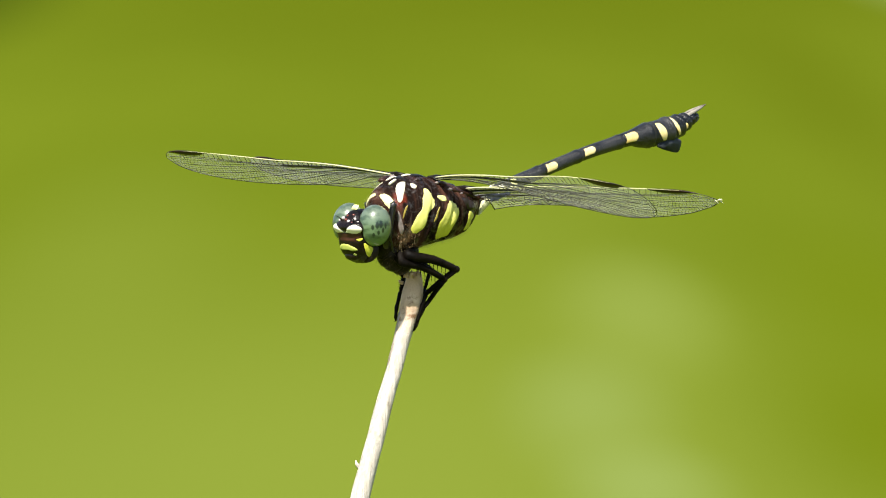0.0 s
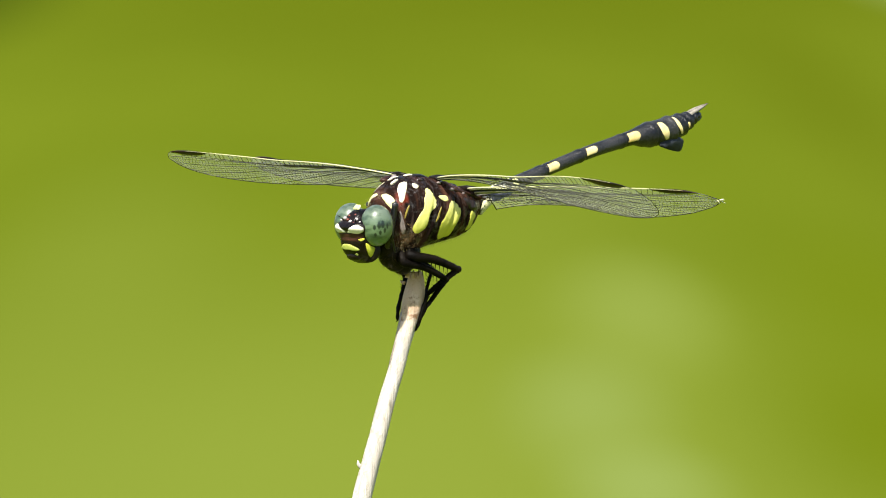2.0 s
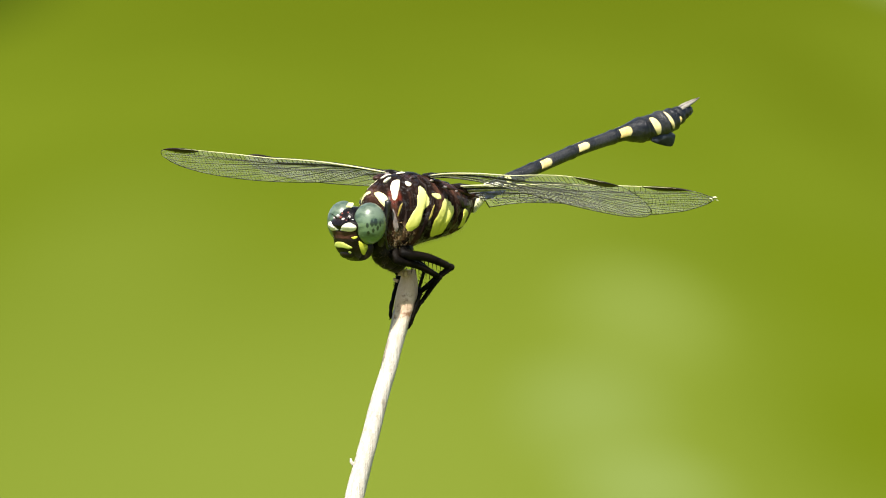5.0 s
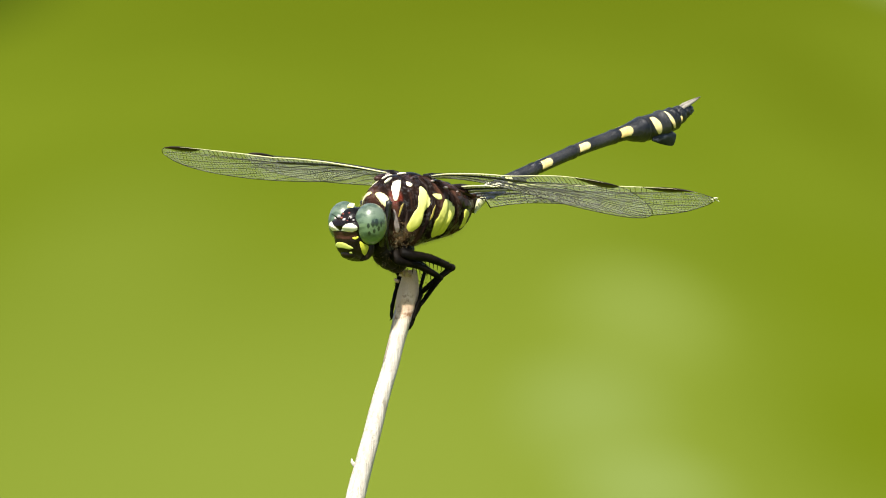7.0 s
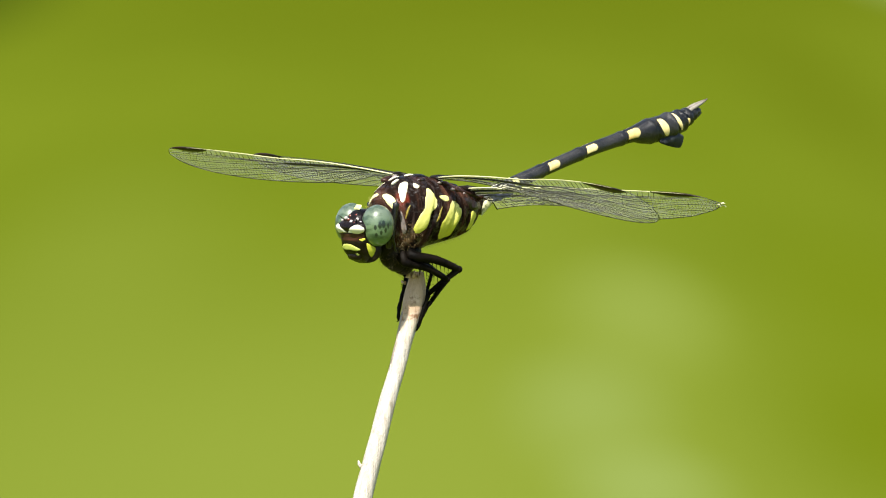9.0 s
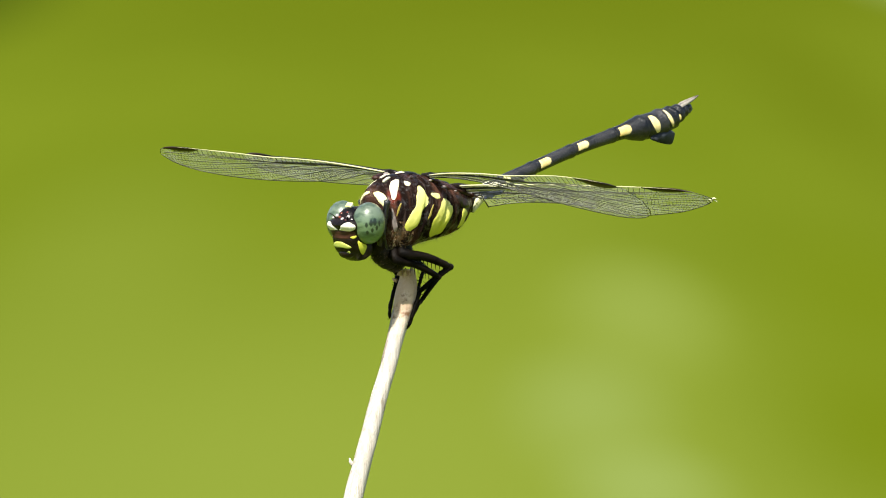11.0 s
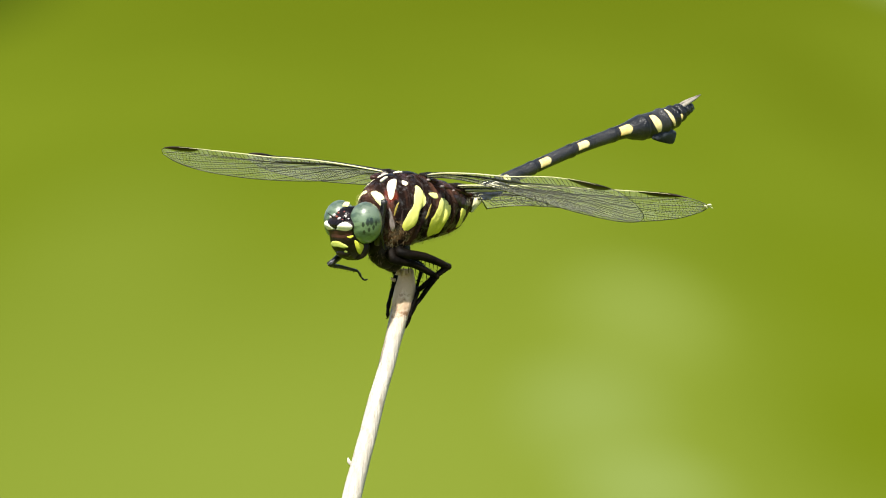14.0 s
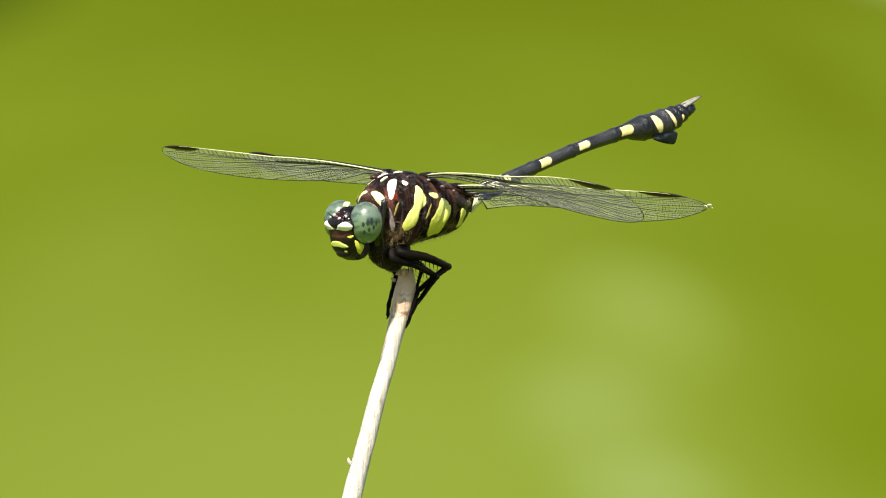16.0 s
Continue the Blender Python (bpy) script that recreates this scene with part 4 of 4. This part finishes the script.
def build_fray(wing):
    """Whitish shreds at the worn tip of one wing."""
    rng = random.Random(8)
    ends = sorted(wing.data.vertices, key=lambda v: -v.co.length)[:40]
    shapes = []
    for v in ends[::5]:
        p = v.co / MM + wing.location / MM
        way = Vector((rng.uniform(-0.5, 0.2), rng.uniform(0.3, 1.0), rng.uniform(-0.5, 0.7))).normalized() * rng.uniform(0.25, 0.6)
        q = Vector((rng.uniform(-0.3, 0.3), 0, rng.uniform(-0.3, 0.3)))
        shapes.append(tube([p - way * 0.5, p + way * 0.5 + q * 0.3, p + way + q], (0.14, 0.12, 0.04), 5, 0.5))
    for shape in shapes:
        ob = part("shred", shape, WAIST, wing, "whitish shred", wing.location / MM)
        ob.location = (0, 0, 0)


build_fray(WINGS[1])


# ---- legs ----
def spines(a, b, count, length, way, thick=0.1):
    a, b, way = Vector(a), Vector(b), Vector(way).normalized()
    out = []
    for i in range(count):
        p = a.lerp(b, (i + 0.7) / (count + 0.4))
        out.append(tube([p, p + way * length + (b - a).normalized() * length * 0.4], (thick, 0.02), 5))
    return out


def build_leg(name, points, label, thick=1.0):
    """coxa, knee, ankle and toe points."""
    coxa, root, knee, ankle, mid, toe = (Vector(p) for p in points)
    leg = part(name, tube(smooth_line([coxa, root, root.lerp(knee, 0.5) + Vector((0, 0, 0.45)), knee], 3), [thick * r for r in (1.15, 1.1, 1.02, 0.92, 0.82, 0.74, 0.68, 0.62, 0.56, 0.46)], 10, 0.9), LEG, fly, label)
    part("shin", tube([knee, knee.lerp(ankle, 0.5) + Vector((0, 0, 0.1)), ankle], [thick * r for r in (0.46, 0.43, 0.36)], 8), LEG, leg)
    part("knee", ball(knee, (0.55 * thick, 0.5 * thick, 0.52 * thick), 8, 12), LEG, leg)
    part("foot", tube(smooth_line([ankle, mid, toe], 3), [0.30, 0.34, 0.25, 0.33, 0.23, 0.29, 0.12], 7), LEG, leg)
    part("claw", tube([toe, toe + (toe - mid).normalized() * 0.35 + Vector((0.35, 0, 0.15))], (0.1, 0.02), 5), LEG, leg)
    for shape in spines(root.lerp(knee, 0.3), knee, 8 if root.y > 0 else 0, 1.0, (0.3, -0.2, -1), 0.085) + spines(knee, ankle, 6, 0.8, (0.5, -0.4, 1), 0.07):
        part("spine", shape, LEG, leg)
    rng = random.Random(name + str(points[0]))
    hairs = []
    for a, b, r, count in ((coxa, root, 1.05, 70), (root, knee, 0.66, 130), (knee, ankle, 0.42, 60)):
        way = (b - a).normalized()
        for _ in range(count):
            f = rng.random()
            lift = 0.45 * math.sin(math.pi * f) if a is root else 0.0
            out = Vector((rng.uniform(-1, 1), rng.uniform(-1, 1), rng.uniform(-1, 1)))
            out = (out - way * out.dot(way)).normalized()
            p = a.lerp(b, f) + Vector((0, 0, lift)) + out * r * thick * (1 - 0.3 * f if a is root else 1) * 0.85
            side = way.cross(out) * 0.03
            hairs.append(([p - side, p + side, p + out * rng.uniform(0.2, 0.5) + way * rng.uniform(0.1, 0.4)], [(0, 1, 2)]))
    tagged(part("bristles", join(*hairs), LEG, leg, "short black bristles", smooth=False), kind="stuff")
    return leg


build_leg("hind_leg", [(5.0, 1.4, -4.8), (7.2, 3.0, -5.4), (-0.25, 5.0, -7.55), (2.8, 2.0, -11.0), (3.3, 1.65, -12.9), (4.1, 1.4, -15.2)], "black spiny hind leg gripping the stem")
build_leg("middle_leg", [(7.2, 1.4, -5.0), (8.2, 2.6, -6.2), (1.05, 4.0, -8.95), (2.05, 1.8, -12.1), (3.2, 1.5, -13.6), (4.4, 1.2, -16.2)], "black spiny middle leg gripping the stem", 0.86)
build_leg("middle_leg", [(6.0, -0.9, -5.0), (6.2, -1.0, -6.8), (2.9, -2.4, -8.9), (4.1, -1.75, -10.7), (4.95, -1.8, -13.1), (5.3, -1.6, -14.9)], "black spiny middle leg gripping the stem", 0.8)
build_leg("hind_leg", [(4.6, -0.9, -4.8), (3.6, -1.0, -6.2), (-1.0, -1.0, -7.9), (0.8, -0.4, -10.7), (2.3, 0.7, -12.2), (2.6, 1.1, -13.4)], "black spiny hind leg gripping the stem", 0.62)
part("chest", join(ball((5.9, 0, -5.9), (2.0, 1.9, 2.4), 14, 22), ball((7.6, 0.2, -4.4), (1.9, 1.9, 2.0), 12, 20), ball((8.4, 0.1, -5.1), (1.75, 1.7, 2.1), 12, 20), ball((7.2, 0.1, -5.75), (2.2, 1.75, 2.05), 12, 20), ball((9.2, 0.0, -3.8), (1.5, 1.7, 2.2), 12, 20)), BLACK, fly, "black underside of the chest")


def build_chest_hair():
    """Short dark bristles over the underside of the chest."""
    rng = random.Random(12)
    shapes = []
    for centre, radii, count in (((5.9, 0, -5.9), (2.0, 1.9, 2.4), 160), ((8.4, 0.1, -5.1), (1.75, 1.7, 2.1), 260), ((7.6, 0.2, -4.4), (1.9, 1.9, 2.0), 120)):
        for _ in range(count):
            n = Vector((rng.gauss(0, 1), rng.gauss(0, 1), rng.gauss(0, 1))).normalized()
            p = Vector(centre) + Vector((n.x * radii[0], n.y * radii[1], n.z * radii[2]))
            way = (n + Vector((rng.uniform(-0.4, 0.4), rng.uniform(-0.4, 0.4), rng.uniform(-0.7, 0.1)))).normalized() * rng.uniform(0.3, 0.75)
            side = n.cross(Vector((0.3, 0.5, 0.8))).normalized() * 0.018
            shapes.append(([p - side, p + side, p + way], [(0, 1, 2)]))
    tagged(part("chest_bristles", join(*shapes), FUZZ, fly, "short brown bristles under the chest", smooth=False), kind="stuff")


build_chest_hair()


def build_bone(name, length, r0, r1, material, label):
    """A limb along +x from its joint; a short one bends like a jointed foot."""
    if length < 4:
        path = smooth_line([(-0.1, 0, 0), (length * 0.25, 0, 0.16), (length * 0.6, 0, -0.14), (length * 0.85, 0, -0.10), (length, 0, 0.28)], 3)
        return part(name, tube(path, [(r0 + (r1 - r0) * i / 12) * (1.15 if i % 3 else 0.85) for i in range(13)], 7), material, fly, label)
    ob = part(name, tube([(-0.35, 0, 0), (-0.15, 0, 0), (length * 0.15, 0, 0), (length * 0.5, 0, 0.05), (length * 0.9, 0, 0), (length, 0, 0), (length + 0.2, 0, 0)], (r0 * 0.3, r0 * 0.75, r0, (r0 + r1) / 2, r1, r1 * 1.15, r1 * 0.4), 9), material, fly, label)
    for shape in spines((0.5, 0, 0), (length, 0, 0), 7, 0.45, (0.2, 0.2, -1), 0.06):
        part("spine", shape, material, ob)
    return ob


FORELEG = {}
for side in ("left", "right"):
    FORELEG[side] = (build_bone("foreleg_thigh", 6.4, 0.60, 0.44, SHINY_LEG, "dark foreleg thigh"),
                     build_bone("foreleg_shin", 5.0, 0.32, 0.22, SHINY_LEG, "dark spiny foreleg shin"),
                     build_bone("foreleg_foot", 2.7, 0.19, 0.1, SHINY_LEG, "thin jointed foreleg foot"))


# ---- movement ----
SWAY = [(0, -3.1, 0), (0.3, 0, 0.5), (0.5, 5.5, 1.5), (0.8, 4, 1.5), (1, 3, 1.5), (1.5, 3, 1.5), (2, 0, 0), (2.2, -7, -2), (2.5, -15.3, -4.6), (2.8, -14.5, -4.2), (2.9, -4, -1), (3, 10.4, 3.1),
        (3.1, 8, 2.4), (3.2, -18, -5), (3.3, -25, -7), (3.4, -19, -5.5), (3.5, -10.7, -3), (3.7, -15.5, -4.6), (4, -15.3, -4.6), (4.5, -14, -4.2), (5.3, -12, -3.6), (6.0, -14, -4.2), (6.5, -15.3, -4.3), (7, -10.7, -3),
        (7.5, -10.7, -3), (8, -9.2, -3), (8.5, -3.1, -0.3), (9, 1.5, 0), (9.5, -2, -0.8), (10.3, -9, -3), (11, -14, -4.2), (11.5, -15.3, -4.6), (12, -11.7, -3.6), (12.5, -16.9, -4.6), (13, -19, -6.4), (13.5, -18.4, -6.1),
        (14, -16.9, -4.9), (14.5, -15.6, -4.6), (15, -16.2, -5.2), (15.5, -17.5, -5.5), (16, -16.6, -4.9)]
STEP = 1 / 12466      # metres of sway to one unit of the table


def turn(pivot, rx, ry, rz):
    """A part's pose in the insect's space: about its own joint."""
    p = Vector(pivot) * MM
    return Matrix.Translation(p) @ pose(0, 0, 0, rx, ry, rz)


def bone(a, b):
    a, b = Vector(a) * MM, Vector(b) * MM
    return Matrix.Translation(a) @ (b - a).to_track_quat("X", "Z").to_matrix().to_4x4()


# seconds; roll, pitch, yaw in degrees; shift ahead and up in millimetres
HEAD_TURNS = [(0, 0, 0, 0, 0, 0), (0.3, 0, 0, 0, 0, 0), (0.4, -15, -25, 11, 0.1, -0.4), (0.5, -19.6, -28, 13.6, 0.1, -0.4), (0.6, -18, -27, 12, 0.1, -0.4), (0.7, -15, -22, 10, 0.1, -0.3), (0.8, -1, -1, 0, 0, 0),
              (1.0, 0, 0, 0, 0, 0), (12.0, 0, 0, 0, 0, 0), (12.1, -53.7, -1.6, 8.9, -0.4, -0.3), (12.2, -32.5, -1, 12, -0.2, 0), (12.3, -20, 3, 7, -0.3, 0), (12.4, -6, 3, 2, -0.2, 0.1), (12.5, -88, 6.3, 7.9, -0.4, -0.3),
              (12.6, -85.4, 5.9, 2, -0.3, -0.2), (12.7, -118, 0, 17, -0.4, -0.6), (12.8, -121, 2, 16, -0.4, -0.6), (12.9, -113, 3, 11, -0.4, -0.6), (13.0, -125, -3.8, 14.5, -0.4, -0.9), (13.1, -119, -4.5, 15, -0.4, -0.8),
              (13.2, -30, 8, 12, -0.4, 0.1), (13.3, -4, 4, 0, 0, 0.1), (13.4, 0, 0, 0, 0, 0), (16, 0, 0, 0, 0, 0)]


def every_frame(rows):
    """Fills quick stretches of joint rows with many more rows, so that the limb's pieces stay joined."""
    out = []
    for a, b in zip(rows, rows[1:]):
        out.append(a)
        n = round((b[0] - a[0]) * FPS)
        if n <= 9:
            for k in range(1, n):
                f = k / n
                f = f * f * (3 - 2 * f)
                out.append((a[0] + k / FPS, *(Vector(p).lerp(Vector(q), f) for p, q in zip(a[1:], b[1:]))))
    return out + [rows[-1]]


def motions():
    for thing in (fly, STEM_THING):
        rest = thing.matrix_world.copy()
        if thing is STEM_THING:
            rest = Matrix.Translation(thing.location)
        # the insect shifts its stance a little while it grooms
        yaw = [-1.0 * min(max((t - 13.3) / 0.7, 0), 1) * (thing is fly) for t, _, _ in SWAY]
        walk(thing, [(t, Matrix.Translation(RIGHT * du * STEP - UP * dv * STEP) @ rest @ pose(0, 0, 0, 0, 0, b)) for (t, du, dv), b in zip(SWAY, yaw)])
    walk(abdomen, [(t, turn(HINGE, 0, a, b)) for t, a, b in ((0, -0.3, -0.3), (0.5, -0.7, -0.4), (1, -0.2, -0.4), (2, -0.1, -0.5), (2.5, -0.1, -0.2), (3, 0, -0.5), (3.5, 0.4, -0.2), (4, 0.3, -0.4), (5.2, 0.6, -0.1), (6.5, 0.8, 0.2), (7, 0.75, -0.2), (8, 0.7, 0), (8.5, 0.7, -0.2), (9, 0.7, -0.4), (10.2, 0.8, -0.4), (11.5, 0.95, -0.3), (12, 0.9, -0.4), (12.5, 0.8, -0.3), (13, 0.95, 0.1), (13.5, 0.8, 0), (14, 1.0, -0.1), (14.5, 0.75, -0.4), (15, 1.0, -0.4), (16, 0.9, -0.4))])
    beat = [(0, 0, 0), (2, 0, 0), (2.5, -0.5, 0), (3, -0.5, 0.5), (3.5, 0.2, 0), (4, -0.3, 0), (5.2, 0.2, 0.1), (6.5, 1.0, 0.65), (7, 0, 0.5), (8.5, 0, 0.4), (9, -0.7, 0.8), (10.2, -0.3, 0.5), (11.5, -0.2, 0.3), (13, -0.4, 0.3), (13.5, -0.8, 0.2), (16, -0.8, 0.4)]
    for k, wing in enumerate(WINGS):
        base = wing.location / MM
        walk(wing, [(t, turn(base, (l - 0.35 * (k == 0 and t > 2.2) if k < 2 else -r), (-2.5 if k < 2 and t > 13.2 else 0), 0)) for t, l, r in beat])
    walk(head, [(t, turn(NECK + Vector((dx + 0.25, 0, dz - 0.1)), r, p, y)) for t, r, p, y, dx, dz in HEAD_TURNS])
    limbs = {
        "right": [(0, (10.0, -2.4, 2.0), (10.2, -2.5, -2.6), (8.8, -1.4, -3.2)), (12.0, (10.0, -2.4, 2.0), (10.2, -2.5, -2.6), (8.8, -1.4, -3.2)),
                  (12.1, (17.0, -2.5, -2.6), (16.7, -2.5, 1.5), (16.4, -2.5, 3.0)), (12.2, (17.2, -2.5, -2.6), (17.0, -2.5, 1.0), (17.2, -2.5, 3.0)), (12.3, (15.5, -2.6, -4.2), (16.0, -2.6, -6.0), (16.6, -2.5, -7.6)), (12.4, (16.8, -2.5, -2.6), (17.3, -2.5, -6.4), (17.6, -2.5, -8.6)), (12.5, (17, -2.5, -2.8), (18, -2.5, -7.6), (19.2, -2.5, -9.9)), (12.6, (16.7, -2.5, -5.5), (12.8, -4.6, -7.9), (11.7, -3.6, -10.4)), (12.7, (15.6, -2.5, -5.4), (12.6, -4.1, -9.0), (12.1, -3.6, -11.8)),
                  (12.8, (14.6, -2.5, -6.5), (11.1, -4.5, -9.4), (10.4, -3.8, -12.1)), (12.9, (18.5, -2.5, -4.9), (14.4, -1.8, -7.7), (13.0, -1.1, -9.9)), (13.0, (16.6, -2.5, -7.3), (13, -2.5, -10.8), (12.2, -2.5, -12.8)), (13.1, (17.5, -2.5, -3.0), (15.5, -2.0, 0.5), (14.5, -2, 2.0)),
                  (13.2, (18.4, -2.5, -5.5), (13.5, 0.0, -7.2), (11.0, 0.5, -8.8)), (13.3, (18.3, -2.5, -5.8), (14.0, -1.5, -8.2), (12.6, -0.2, -10.3)), (13.4, (17.4, -2.5, -7.7), (12.9, 0.0, -7.8), (10.4, 0.5, -9.0)), (13.5, (17, -2.5, -5.6), (14.6, -2.5, -9.7), (15.1, -2.5, -12)),
                  (13.6, (14.0, -2.5, -8.0), (9.6, -3.1, -10.2), (7.4, -2.6, -11.7)), (13.7, (15.4, -2.5, -7.8), (10.8, -2.2, -9.6), (8.7, -2.6, -11.2)), (13.8, (15.9, -2.5, -6.9), (11.3, -2.5, -8.8), (9.1, -2.5, -10.4)), (13.9, (16.0, -2.5, -6.9), (11.1, -2.7, -7.8), (9.1, -1.8, -9.4)), (14.0, (15.6, -2.5, -6.9), (10.9, -2.5, -7.9), (8.5, -2.5, -9.7)), (14.1, (15.2, -2.5, -6.3), (10.2, -2.9, -6.2), (7.8, -3.0, -7.5)),
                  (14.3, (10.0, -2.4, 2.0), (10.2, -2.5, -2.6), (8.8, -1.4, -3.2)), (16, (10.0, -2.4, 2.0), (10.2, -2.5, -2.6), (8.8, -1.4, -3.2))],
        "left": [(0, (10.7, 3.6, 2.2), (11.0, 3.2, -2.6), (9.6, 2.6, -4.6)), (12.0, (10.7, 3.6, 2.2), (11.0, 3.2, -2.6), (9.6, 2.6, -4.6)), (12.1, (10.5, 4.2, 2.0), (14.6, 4.6, -0.8), (16.0, 4.4, -2.4)),
                 (12.3, (10.7, 4.0, 2.0), (11.8, 4.2, 1.0), (12.5, 4.0, -1.5)), (12.5, (10.8, 4.0, 2.2), (11.4, 3.8, -2.8), (11.8, 3.4, -4.8)), (13.0, (10.8, 4.0, 1.5), (11.4, 3.8, -2.8), (11.0, 3.4, -4.8)),
                 (13.1, (10.6, 4.2, -0.6), (15.0, 5.0, -1.6), (17.0, 5.0, -2.0)), (13.2, (11.6, 3.4, -2.0), (12.8, 3.0, -5.8), (13.2, 2.8, -7.4)), (13.4, (10.7, 3.6, 2.2), (11.0, 3.2, -2.6), (9.6, 2.6, -4.6)),
                 (16, (10.7, 3.6, 2.2), (11.0, 3.2, -2.6), (9.6, 2.6, -4.6))],
    }
    for side, rows in limbs.items():
        sign = 1 if side == "left" else -1
        thigh, shin, foot = FORELEG[side]
        chain = []
        for t, knee, ankle, toe in every_frame(rows):
            root = Vector((10.4, sign * 1.9, -3.6))
            ankle_way = (Vector(ankle) - Vector(knee)).normalized()
            end = Vector(knee) + ankle_way * 5.0
            root = Vector(knee) + (root - Vector(knee)).normalized() * 6.4
            chain.append((t, bone(root, knee), bone(knee, ankle), bone(end, end + Vector(toe) - Vector(ankle))))
        for k, ob in enumerate((thigh, shin, foot)):
            walk(ob, [(row[0], row[1 + k]) for row in chain])


motions()
